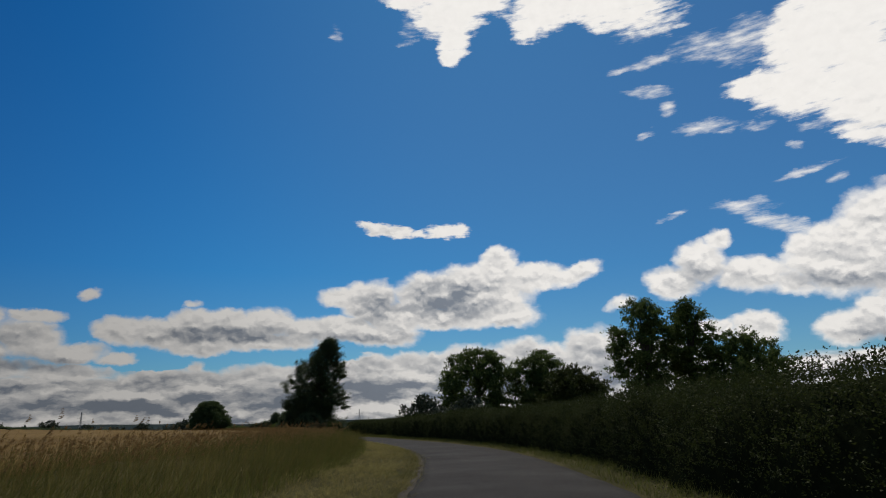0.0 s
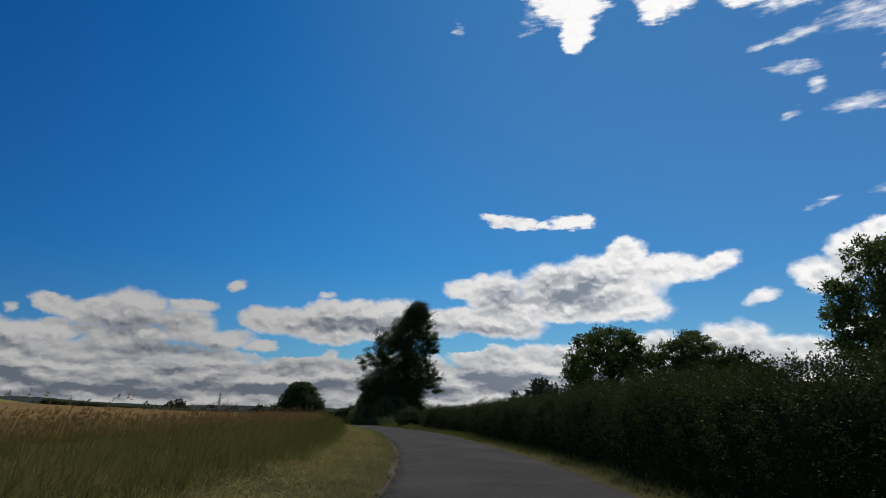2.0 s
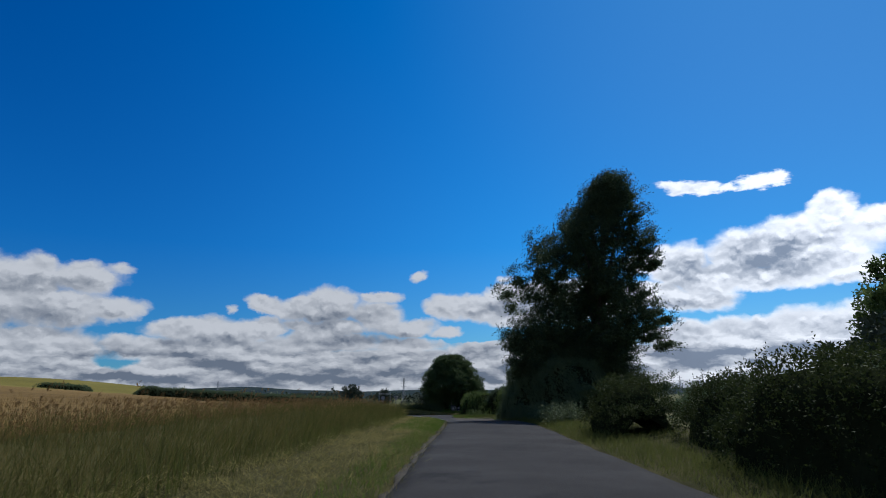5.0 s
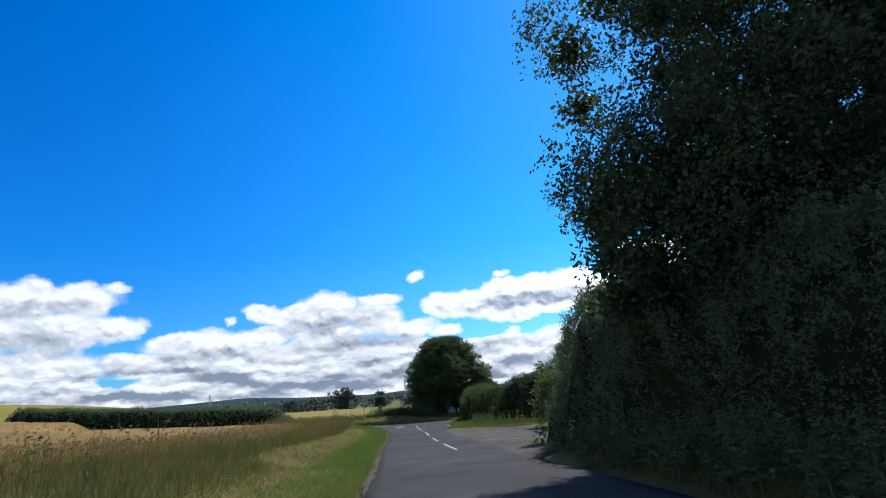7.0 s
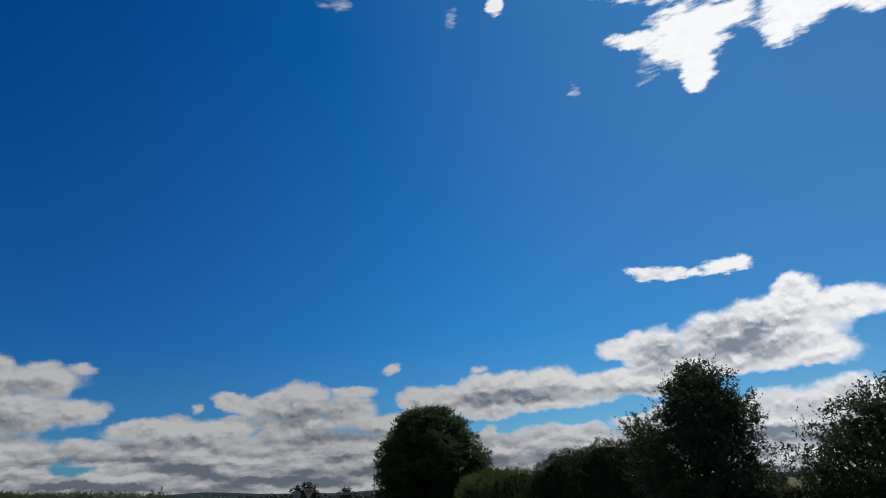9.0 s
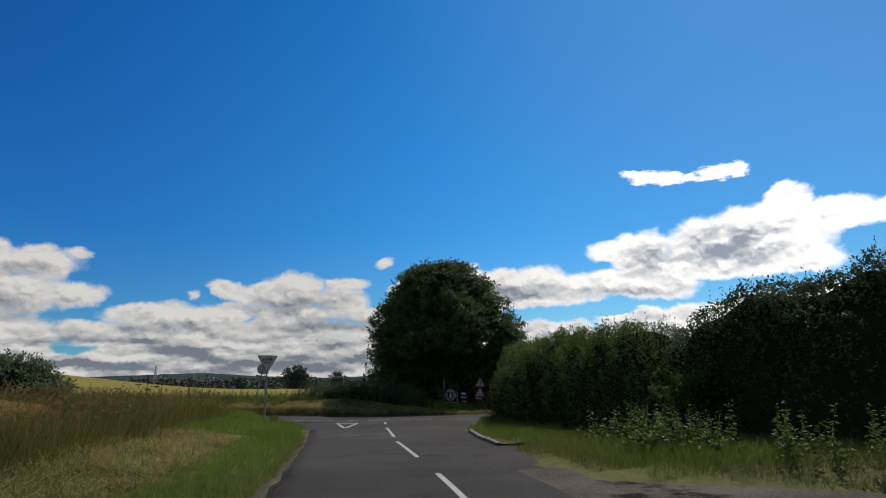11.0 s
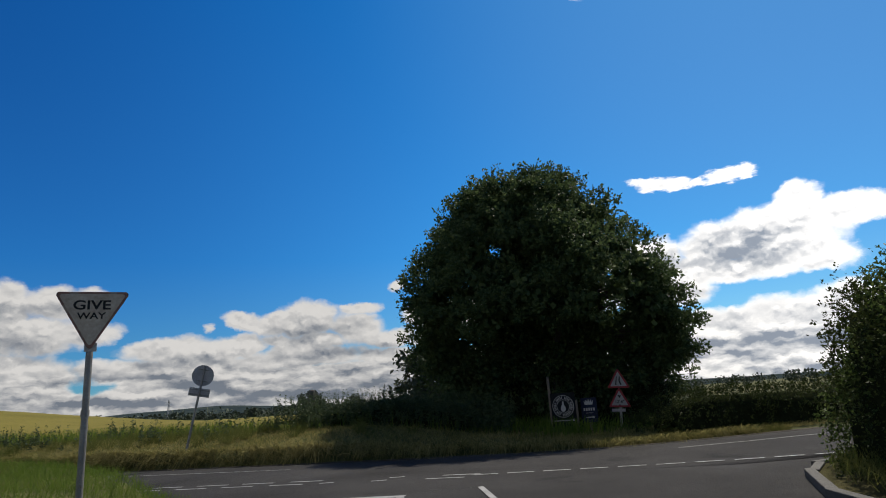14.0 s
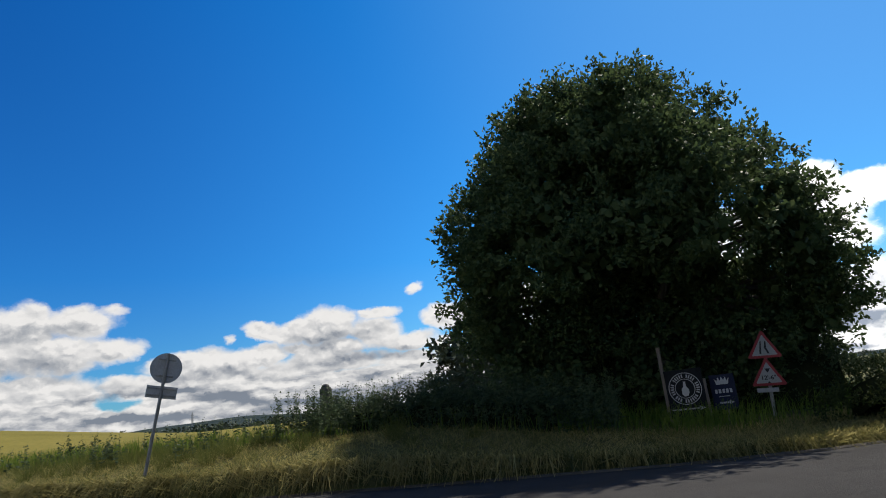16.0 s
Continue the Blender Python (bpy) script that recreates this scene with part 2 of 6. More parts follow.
# shade: grey bellies, lumps lit from above, and a dim deck far off
emboss = math_node(wt, "SUBTRACT", puff_above, puff)
belly = math_node(wt, "MULTIPLY", smooth(wt, clouds_at(bent, BELLY), -0.7, 0.95), math_node(wt, "MULTIPLY_ADD", puff, -1.0, 0.85))
above = vec_node(wt, "ADD", bent, (0.15, 0.85, 0))
under = math_node(wt, "SUBTRACT", math_node(wt, "MINIMUM", clouds_at(above, CUMULUS, ROW, MOUND, WEST, EAST), 1.0), solid)
under = smooth(wt, under, -0.75, 0.55, 0.0, 0.42)
inner = smooth(wt, thick, 0.15, 1.0, 0.0, 1.0)
shade = math_node(wt, "ADD", math_node(wt, "MULTIPLY_ADD", belly, 0.80, math_node(wt, "MULTIPLY", under, inner)), math_node(wt, "MULTIPLY", emboss, math_node(wt, "MULTIPLY_ADD", inner, 1.3, 0.5)))
roll_shade = math_node(wt, "MULTIPLY_ADD", math_node(wt, "SUBTRACT", rolls_above, rolls), 4.2, 0.32)
roll_shade = math_node(wt, "ADD", roll_shade, math_node(wt, "MULTIPLY", emboss, 1.0))
shade = math_node(wt, "ADD", math_node(wt, "MULTIPLY", shade, math_node(wt, "SUBTRACT", 1.0, low)), math_node(wt, "MULTIPLY", roll_shade, low))
shade = math_node(wt, "ADD", shade, math_node(wt, "MULTIPLY", smooth(wt, clouds_at(bent, DARK), -0.9, 0.9), math_node(wt, "MULTIPLY_ADD", rolls, 1.9, -0.36)), clamp=True)
high_up = smooth(wt, height, 18.0, 24.0, 1.0, 0.12)          # thin bright cloud overhead has no grey belly
shade = math_node(wt, "MULTIPLY", shade, high_up)

# cloud near the sun is brighter; every cloud is finely mottled
SUNWARD = (math.sin(radians(SUN_AZ + 19)) * math.cos(radians(SUN_EL - 12)), math.cos(radians(SUN_AZ + 19)) * math.cos(radians(SUN_EL - 12)), math.sin(radians(SUN_EL - 12)))
toward = vec_node(wt, "DOT_PRODUCT", way, SUNWARD)
mottle = sky_noise(flat, 1.1, 6.0, 0.62)
full_face = smooth(wt, toward, -0.55, 0.20, 0.80, 0.0)       # brightens the added clouds opposite the sun
lit = math_node(wt, "MULTIPLY", math_node(wt, "MAXIMUM", full_face, smooth(wt, toward, 0.50, 0.98, 0.51, 1.10)), math_node(wt, "MULTIPLY_ADD", mottle.outputs[0], 0.14, 0.95))
white = wt.nodes.new("ShaderNodeMixRGB")
white.inputs[1].default_value, white.inputs[2].default_value = (0.93, 0.94, 0.96, 1), (0.235, 0.28, 0.355, 1)
wt.links.new(shade, white.inputs[0])
cloud = vec_node(wt, "SCALE", white.outputs[0])
wt.links.new(lit, cloud.node.inputs["Scale"])

sky = wt.nodes.new("ShaderNodeTexSky")
sky.sky_type, sky.sun_disc = "NISHITA", False
sky.sun_elevation, sky.sun_rotation = radians(SUN_EL), radians(SUN_AZ)
sky.altitude, sky.air_density, sky.dust_density, sky.ozone_density = 100, 1.0, 0.25, 3.0
SKY_STRENGTH = 0.075
tone = wt.nodes.new("ShaderNodeMixRGB")
tone.blend_type = "MULTIPLY"
tone.inputs[0].default_value = 1.0
tint = wt.nodes.new("ShaderNodeValToRGB")      # paler and milkier towards the horizon
tint.color_ramp.elements.new(0.3)
for k_, (at_, c_) in enumerate(((0.05, (0.46, 0.79, 0.99)), (0.32, (0.15, 0.685, 1.08)), (0.95, (0.03, 0.57, 1.06)))):
    tint.color_ramp.elements[k_].position, tint.color_ramp.elements[k_].color = at_, (*c_, 1)
wt.links.new(math_node(wt, "DIVIDE", height, 40.0), tint.inputs[0])
wt.links.new(tint.outputs[0], tone.inputs[2])
wt.links.new(sky.outputs[0], tone.inputs[1])
# the blue deepens away from the sun
deep = wt.nodes.new("ShaderNodeMixRGB")
deep.inputs[1].default_value, deep.inputs[2].default_value = (0.62, 0.93, 1.16, 1), (1, 1, 1, 1)
wt.links.new(smooth(wt, toward, 0.20, 0.85), deep.inputs[0])
dim = vec_node(wt, "SCALE", vec_node(wt, "MULTIPLY", tone.outputs[0], deep.outputs[0]))
wt.links.new(smooth(wt, toward, 0.25, 1.0, SKY_STRENGTH * 0.69, SKY_STRENGTH * 1.13), dim.node.inputs["Scale"])

haze = wt.nodes.new("ShaderNodeMixRGB")           # milky towards the sun
haze.inputs[2].default_value = (0.11, 0.22, 0.40, 1)
wt.links.new(smooth(wt, toward, 0.66, 1.0, 0.0, 0.40), haze.inputs[0])
wt.links.new(dim, haze.inputs[1])
all_sky = wt.nodes.new("ShaderNodeMixRGB")
wt.links.new(cover, all_sky.inputs[0])
wt.links.new(haze.outputs[0], all_sky.inputs[1])
wt.links.new(cloud, all_sky.inputs[2])
back = wt.nodes.new("ShaderNodeBackground")
wt.links.new(all_sky.outputs[0], back.inputs[0])
wt.links.new(back.outputs[0], wt.nodes.new("ShaderNodeOutputWorld").inputs[0])
world.cycles.sampling_method, world.cycles.sample_map_resolution = "MANUAL", 512

sun = new("sun", bpy.data.lights.new("sun", "SUN"))
sun.data.energy, sun.data.angle, sun.data.color = 3.9, radians(0.6), (1.0, 0.95, 0.87)
a, e = radians(SUN_AZ), radians(SUN_EL)
sun.matrix_world = look((math.sin(a) * math.cos(e) * 50, math.cos(a) * math.cos(e) * 50, math.sin(e) * 50), (0, 0, 0))

# ---- materials ----
def material(name, shades, scale=3.0, fine=40.0, rough=0.8, bump=0.0, bump_scale=60.0, island=0.0, through_light=0.0, metal=0.0,
             stretch=(1, 1, 1), gloss=0.5, spots=None):
    """A surface of several shades: large patches, fine grain, and, for leaves and blades, a tint of each piece."""
    m = bpy.data.materials.new(name)
    m.use_nodes = True
    t = m.node_tree
    bsdf = t.nodes["Principled BSDF"]
    place = vec_node(t, "MULTIPLY", t.nodes.new("ShaderNodeNewGeometry").outputs["Position"], stretch)
    patch = add(t, "ShaderNodeTexNoise", Scale=scale, Detail=4.0, Roughness=0.6)
    grain = add(t, "ShaderNodeTexNoise", Scale=fine, Detail=3.0, Roughness=0.65)
    for n in (patch, grain):
        t.links.new(place, n.inputs["Vector"])
    value = math_node(t, "MULTIPLY_ADD", grain.outputs[0], 0.45, math_node(t, "MULTIPLY", patch.outputs[0], 0.55))
    value = math_node(t, "MULTIPLY_ADD", value, 2.6, -0.8)
    if island:
        own = t.nodes.new("ShaderNodeNewGeometry").outputs["Random Per Island"]
        value = math_node(t, "ADD", math_node(t, "MULTIPLY", value, 1 - island), math_node(t, "MULTIPLY", own, island))
    ramp = t.nodes.new("ShaderNodeValToRGB")
    el = ramp.color_ramp.elements
    while len(el) < len(shades):
        el.new(0.5)
    for k, c in enumerate(shades):
        el[k].position, el[k].color = k / max(1, len(shades) - 1), (*c, 1)
    t.links.new(value, ramp.inputs[0])
    colour = ramp.outputs[0]
    if spots:
        size, amount, c = spots
        sp = add(t, "ShaderNodeTexNoise", Scale=size, Detail=5.0, Roughness=0.7)
        t.links.new(place, sp.inputs["Vector"])
        mix = t.nodes.new("ShaderNodeMixRGB")
        mix.inputs[2].default_value = (*c, 1)
        t.links.new(smooth(t, sp.outputs[0], amount, amount + 0.12), mix.inputs[0])
        t.links.new(colour, mix.inputs[1])
        colour = mix.outputs[0]
    t.links.new(colour, bsdf.inputs["Base Color"])
    bsdf.inputs["Roughness"].default_value, bsdf.inputs["Metallic"].default_value = rough, metal
    bsdf.inputs["Specular IOR Level"].default_value = gloss
    if bump:
        b = add(t, "ShaderNodeBump", Strength=bump, Distance=0.02)
        bn = add(t, "ShaderNodeTexNoise", Scale=bump_scale, Detail=5.0, Roughness=0.7)
        t.links.new(place, bn.inputs["Vector"])
        t.links.new(bn.outputs[0], b.inputs["Height"])
        t.links.new(b.outputs[0], bsdf.inputs["Normal"])
    if through_light:
        glow = t.nodes.new("ShaderNodeBsdfTranslucent")
        t.links.new(colour, glow.inputs[0])
        mix = t.nodes.new("ShaderNodeMixShader")
        mix.inputs[0].default_value = through_light
        t.links.new(bsdf.outputs[0], mix.inputs[1])
        t.links.new(glow.outputs[0], mix.inputs[2])
        t.links.new(mix.outputs[0], t.nodes["Material Output"].inputs[0])
    return m


LIME_LEAF = material("lime_leaf", [(.034, .056, .024), (.053, .083, .033), (.078, .112, .044), (.120, .150, .060)], 0.5, 6, 0.6, island=.5, through_light=0.34, gloss=0.08)
POPLAR_LEAF = material("poplar_leaf", [(.025, .042, .023), (.041, .063, .031), (.062, .088, .042), (.096, .124, .060)], 0.5, 6, 0.6, island=.5, through_light=0.3, gloss=0.08)
OAK_LEAF = material("oak_leaf", [(0.0352, 0.0576, 0.0192), (0.0576, 0.0896, 0.0288), (0.088, 0.128, 0.0384), (0.136, 0.176, 0.0544)], 0.3, 3, 0.6, island=.6, through_light=0.34, gloss=0.05)
IVY_LEAF = material("ivy_leaf", [(.058, .086, .046), (.076, .108, .056), (.098, .134, .067), (.130, .168, .083)], 0.6, 5, 0.6, island=.4, through_light=0.38, gloss=0.06)
HEDGE_LEAF = material("hedge_leaf", [(.020, .029, .010), (.029, .041, .013), (.041, .054, .016), (.058, .070, .023)], 0.5, 5, 0.65, island=.4, through_light=0.26, gloss=0.04)
BRAMBLE_LEAF = material("bramble_leaf", [(.034, .056, .017), (.056, .089, .024), (.090, .128, .035), (.145, .176, .055)], 0.6, 5, 0.6, island=.6, through_light=0.36, gloss=0.06)
ELDER_LEAF = material("elder_leaf", [(.040, .062, .016), (.066, .098, .024), (.100, .140, .034), (.155, .190, .052)], 0.6, 5, 0.65, island=.5, through_light=0.45, gloss=0.15)
NETTLE_LEAF = material("nettle_leaf", [(.044, .062, .030), (.062, .084, .040), (.085, .110, .053), (.120, .145, .074)], 0.6, 5, 0.7, island=.5, through_light=0.35, gloss=0.12)
# near-black that stands for the shade inside a hedge
HEDGE_SHADE = material("hedge_shade", [(.008, .011, .005), (.014, .018, .008), (.022, .027, .012)], 2, 14, 1.0, bump=1.0, bump_scale=9, gloss=0)
FAR_LEAF = material("far_leaf", [(.030, .045, .028), (.045, .062, .036), (.060, .080, .045)], 0.06, 0.5, 0.9, island=.4)
BARK = material("bark", [(.025, .022, .018), (.050, .044, .036), (.080, .070, .058)], 2.5, 30, 0.9, bump=.8, bump_scale=18, stretch=(1, 1, .25))
TALL_GRASS = material("tall_grass", [(.026, .039, .009), (.053, .060, .016), (.104, .092, .030), (.182, .146, .054)], 0.25, 2.5, 0.9, island=.55, through_light=.5, gloss=.03)
SEED = material("grass_seed", [(.098, .060, .025), (.148, .094, .040), (.200, .132, .060), (.26, .188, .093)], 0.5, 4, 0.9, island=.6, through_light=.4, gloss=.03)
STRAW = material("straw", [(.115, .108, .036), (.190, .172, .060), (.290, .250, .098), (.42, .37, .16)], 0.5, 4, 0.9, island=.5, through_light=.45, gloss=.03)
GREEN_GRASS = material("green_grass", [(.046, .082, .012), (.070, .118, .017), (.102, .152, .025), (.158, .186, .045)], 0.35, 3, 0.75, island=.6, through_light=0.45, gloss=0.1)
OLIVE_GRASS = material("olive_grass", [(.055, .070, .018), (.080, .095, .024), (.110, .120, .034), (.150, .150, .050)], 0.35, 3, 0.8, island=.5, through_light=0.4, gloss=0.05)
THATCH = material("grass_thatch", [(.036, .040, .012), (.056, .054, .018), (.080, .070, .026), (.108, .090, .036)], 0.5, 26, 0.95, bump=1.0, bump_scale=22, gloss=.03)
MOWN_GRASS = material("mown_grass", [(.050, .066, .016), (.105, .104, .031), (.205, .176, .068), (.345, .295, .125)], 0.5, 4, 0.85, island=.6, through_light=0.35, gloss=0.06)
CROP = material("ripe_crop", [(0.078, 0.049, 0.016), (0.122, 0.077, 0.026), (0.168, 0.109, 0.039), (0.220, 0.151, 0.060)], 0.12, 3, 0.9, island=.6, through_light=0.25, gloss=0.06)
CROP_TOP = material("crop_top", [(0.074, 0.045, 0.0145), (0.112, 0.071, 0.023), (0.155, 0.101, 0.0345), (0.200, 0.135, 0.051)], 0.05, 2.2, 0.9, bump=1.0, bump_scale=5, gloss=.05)
PALE_CROP = material("pale_crop", [(.098, .086, .018), (.138, .118, .026), (.178, .150, .037)], 0.05, 1.5, 0.9, bump=1.0, bump_scale=5, gloss=.05)
VERGE_SOIL = material("verge_soil", [(.022, .025, .009), (.040, .039, .015), (.068, .061, .025), (.110, .093, .041)], 0.45, 24, 0.95, bump=1.0, bump_scale=30, gloss=.03)
SOIL_GRASS = material("soil_grass", [(.040, .050, .018), (.065, .072, .026), (.095, .092, .038), (.13, .118, .055)], 0.03, 3, 0.95, bump=.8, bump_scale=14, gloss=.05)
ASPHALT = material("asphalt", [(.017, .0167, .0163), (.029, .0283, .0275), (.042, .041, .040), (.062, .0605, .059)], 0.35, 55, 0.95, bump=.6, bump_scale=110, gloss=.07, spots=(0.55, .57, (.022, .022, .0222)))
GRAVEL = material("gravel", [(.032, .028, .024), (.055, .049, .042), (.085, .076, .066), (.135, .121, .105)], 0.5, 26, 0.97, bump=1.0, bump_scale=45, gloss=.03, spots=(0.9, .56, (.013, .012, .011)))
STONE = material("kerb_stone", [(.045, .043, .039), (.070, .067, .061), (.105, .101, .092)], 3, 40, 0.9, bump=.5, bump_scale=50)
PAINT_WHITE = material("road_paint", [(.13, .13, .126), (.21, .21, .203), (.30, .30, .29)], 3, 40, 0.75, spots=(8.0, .58, (.07, .07, .07)))
GALVANISED = material("galvanised_steel", [(.15, .145, .135), (.22, .22, .21), (.29, .29, .28)], 5, 60, 0.6, metal=.5, spots=(7.0, .60, (.13, .095, .07)))
SIGN_BACK = material("sign_back", [(.22, .225, .225), (.30, .305, .305), (.38, .385, .385)], 3, 30, 0.6, metal=.3)
SIGN_WHITE = material("sign_white", [(.24, .20, .155), (.36, .32, .26), (.47, .43, .365)], 5, 24, 0.6, spots=(6.0, .60, (.17, .13, .095)))
SIGN_RED = material("sign_red", [(.11, .065, .05), (.17, .085, .065), (.23, .12, .095)], 6, 24, 0.6, spots=(11.0, .52, (.24, .20, .16)))
CLEAN_WHITE = material("clean_white", [(.20, .20, .195), (.28, .28, .27)], 5, 30, 0.5, gloss=0.2)
CLEAN_RED = material("clean_red", [(.17, .020, .022), (.24, .026, .029)], 5, 30, 0.45, gloss=0.2)
INK = material("black_ink", [(.012, .012, .013), (.03, .03, .03)], 5, 30, 0.5, gloss=0.08)
SIGN_NAVY = material("navy_board", [(.012, .014, .030), (.020, .024, .046)], 3, 25, 0.85, gloss=.15)
BOARD_BLACK = material("black_board", [(.010, .0105, .011), (.018, .019, .020)], 3, 25, 0.9, gloss=.1)
LETTER_WHITE = material("letter_white", [(.30, .30, .29), (.40, .40, .39)], 6, 40, 0.5)
# the blue of distance haze is mixed into the hill greens
HILL = material("far_hill", [(.014, .023, .027), (.021, .032, .036), (.034, .046, .044), (.056, .066, .052)], .010, .05, 1.0, gloss=.0)
EDGE_DIRT = material("edge_dirt", [(.030, .026, .020), (.052, .046, .036), (.095, .084, .066)], 1.2, 18, 0.95, bump=.8, bump_scale=50, gloss=.1)
WOOD_POST = material("weathered_wood", [(.08, .066, .05), (.15, .125, .10), (.22, .19, .155)], 2, 30, 0.9, bump=.6, bump_scale=25, stretch=(1, 1, .15))
YELLOW = material("yellow_marker", [(.26, .22, .03), (.34, .29, .04)], 4, 30, 0.7)
STEEL_FAR = material("grey_steel", [(.20, .21, .22), (.27, .28, .29)], 1, 8, 0.6)


# ---- meshes ----
rng = np.random.default_rng(7)


def pieces(name, v, mat, parent=None, label="", kind=""):
    """One mesh of many small faces: v has a row of corners for each face."""
    n, k = v.shape[:2]
    me = bpy.data.meshes.new(name)
    me.vertices.add(n * k)
    me.vertices.foreach_set("co", np.ascontiguousarray(v, dtype=np.float32).ravel())
    me.loops.add(n * k)
    me.loops.foreach_set("vertex_index", np.arange(n * k, dtype=np.int32))
    me.polygons.add(n)
    me.polygons.foreach_set("loop_start", np.arange(0, n * k, k, dtype=np.int32))
    me.polygons.foreach_set("loop_total", np.full(n, k, dtype=np.int32))
    me.update(calc_edges=True)
    me.materials.append(mat)
    ob = new(name, me)
    ob.parent = parent
    return tagged(ob, label, kind=kind)


def grid_mesh(name, v, mat, parent=None, use=None):
    """A sheet from an array of rows of points."""
    r, c = v.shape[:2]
    i = np.arange(r * c).reshape(r, c)
    f = np.stack([i[:-1, :-1], i[:-1, 1:], i[1:, 1:], i[1:, :-1]], -1).reshape(-1, 4)
    if use is not None:
        f = f[use.ravel()[f].any(1)]
    me = bpy.data.meshes.new(name)
    me.vertices.add(r * c)
    me.vertices.foreach_set("co", np.ascontiguousarray(v, dtype=np.float32).ravel())
    me.loops.add(f.size)
    me.loops.foreach_set("vertex_index", f.astype(np.int32).ravel())
    me.polygons.add(len(f))
    me.polygons.foreach_set("loop_start", np.arange(0, f.size, 4, dtype=np.int32))
    me.polygons.foreach_set("loop_total", np.full(len(f), 4, dtype=np.int32))
    me.update(calc_edges=True)
    me.shade_smooth()
    me.materials.append(mat)
    ob = new(name, me)
    ob.parent = parent
    return ob


def part(name, bm, mat, parent=None, label=""):
    """Links a bmesh as one mesh object under a thing or a part."""
    me = bpy.data.meshes.new(name)
    bmesh.ops.recalc_face_normals(bm, faces=bm.faces)
    bm.to_mesh(me)
    bm.free()
    me.materials.append(mat)
    ob = new(name, me)
    ob.parent = parent
    return tagged(ob, label)


def thing(name, place, label, category, group="", turn=0.0, tilt=0.0, lean=0.0):
    ob = new(name)
    ob.empty_display_size = 0.2
    ob.matrix_world = pose(*place, tilt, lean, turn)
    return tagged(ob, label, category, group)


def unit(v):
    return v / np.maximum(np.linalg.norm(v, axis=-1, keepdims=True), 1e-9)


def leaf_quads(base, way, length, width, fold=0.18):
    """Pointed leaves: a base, two shoulders and a tip."""
    n = len(base)
    side = unit(np.cross(way, rng.normal(size=(n, 3))))
    up = np.cross(side, way)
    length, width = length[:, None], width[:, None]
    mid = base + way * length * 0.45
    return np.stack([base, mid + side * width / 2 + up * length * fold, base + way * length, mid - side * width / 2 + up * length * fold], 1)


def blades(base, height, width, bend, short=False):
    """Grass blades: a lower and a bent upper half, or one short piece."""
    n = len(base)
    ang = rng.uniform(0, 2 * math.pi, n)
    side = np.stack([np.cos(ang), np.sin(ang), np.zeros(n)], 1) * (width / 2)[:, None]
    lean = bend * height[:, None]
    mid = base + lean * 0.3
    mid[:, 2] += height * 0.58
    tip = base + lean
    tip[:, 2] += height * (1 - 0.25 * np.linalg.norm(bend, axis=1).clip(0, 1.5))
    if short:
        return np.stack([base - side, base + side, tip + side * 0.25, tip - side * 0.25], 1)
    return np.concatenate([np.stack([base - side, base + side, mid + side * 0.75, mid - side * 0.75], 1),
                           np.stack([mid - side * 0.75, mid + side * 0.75, tip + side * 0.15, tip - side * 0.15], 1)])


def tube(bm, points, radii, sides=7):
    """A tapering round limb along points."""
    rings = []
    for k, p in enumerate(points):
        p = Vector(p)
        ahead = (Vector(points[min(k + 1, len(points) - 1)]) - Vector(points[max(k - 1, 0)])).normalized()
        x = ahead.orthogonal().normalized()
        y = ahead.cross(x)
        rings.append([bm.verts.new(p + (x * math.cos(2 * math.pi * j / sides) + y * math.sin(2 * math.pi * j / sides)) * radii[k]) for j in range(sides)])
    for r0, r1 in zip(rings, rings[1:]):
        for j in range(sides):
            bm.faces.new((r0[j], r0[(j + 1) % sides], r1[(j + 1) % sides], r1[j]))
    bm.faces.new(rings[0][::-1])
    bm.faces.new(rings[-1])
    return bm


def box(bm, size, at=(0, 0, 0), bevel=0.0):
    made = bmesh.ops.create_cube(bm, size=1.0, matrix=Matrix.Translation(at) @ Matrix.Diagonal((*size, 1)))["verts"]
    if bevel:
        edges = {e for v in made for e in v.link_edges}
        bmesh.ops.bevel(bm, geom=list(edges), offset=bevel, segments=2, affect="EDGES", profile=0.5)
    return bm


def plate(outline, thick, at=(0, 0, 0)):
    """A flat plate in the x-z plane with the given outline; its face looks to -y."""
    bm = bmesh.new()
    front = [bm.verts.new((x + at[0], -thick / 2 + at[1], z + at[2])) for x, z in outline]
    back_side = [bm.verts.new((x + at[0], thick / 2 + at[1], z + at[2])) for x, z in outline]
    bm.faces.new(front)
    bm.faces.new(back_side[::-1])
    n = len(outline)
    for k in range(n):
        bm.faces.new((front[k], back_side[k], back_side[(k + 1) % n], front[(k + 1) % n]))
    return bm


def rounded(corners, r, steps=5):
    """An outline with its corners rounded."""
    out, n = [], len(corners)
    for k in range(n):
        p, a, b = Vector(corners[k]), Vector(corners[k - 1]), Vector(corners[(k + 1) % n])
        u, w = (a - p).normalized(), (b - p).normalized()
        half = math.acos(max(-1, min(1, u.dot(w)))) / 2
        cut = r / math.tan(half)
        p0, p1, c = p + u * cut, p + w * cut, p + (u + w).normalized() * (r / math.sin(half))
        a0, a1 = math.atan2(*(p0 - c).yx), math.atan2(*(p1 - c).yx)
        d = (a1 - a0 + math.pi) % (2 * math.pi) - math.pi
        out += [(c.x + r * math.cos(a0 + d * j / steps), c.y + r * math.sin(a0 + d * j / steps)) for j in range(steps + 1)]
    return out


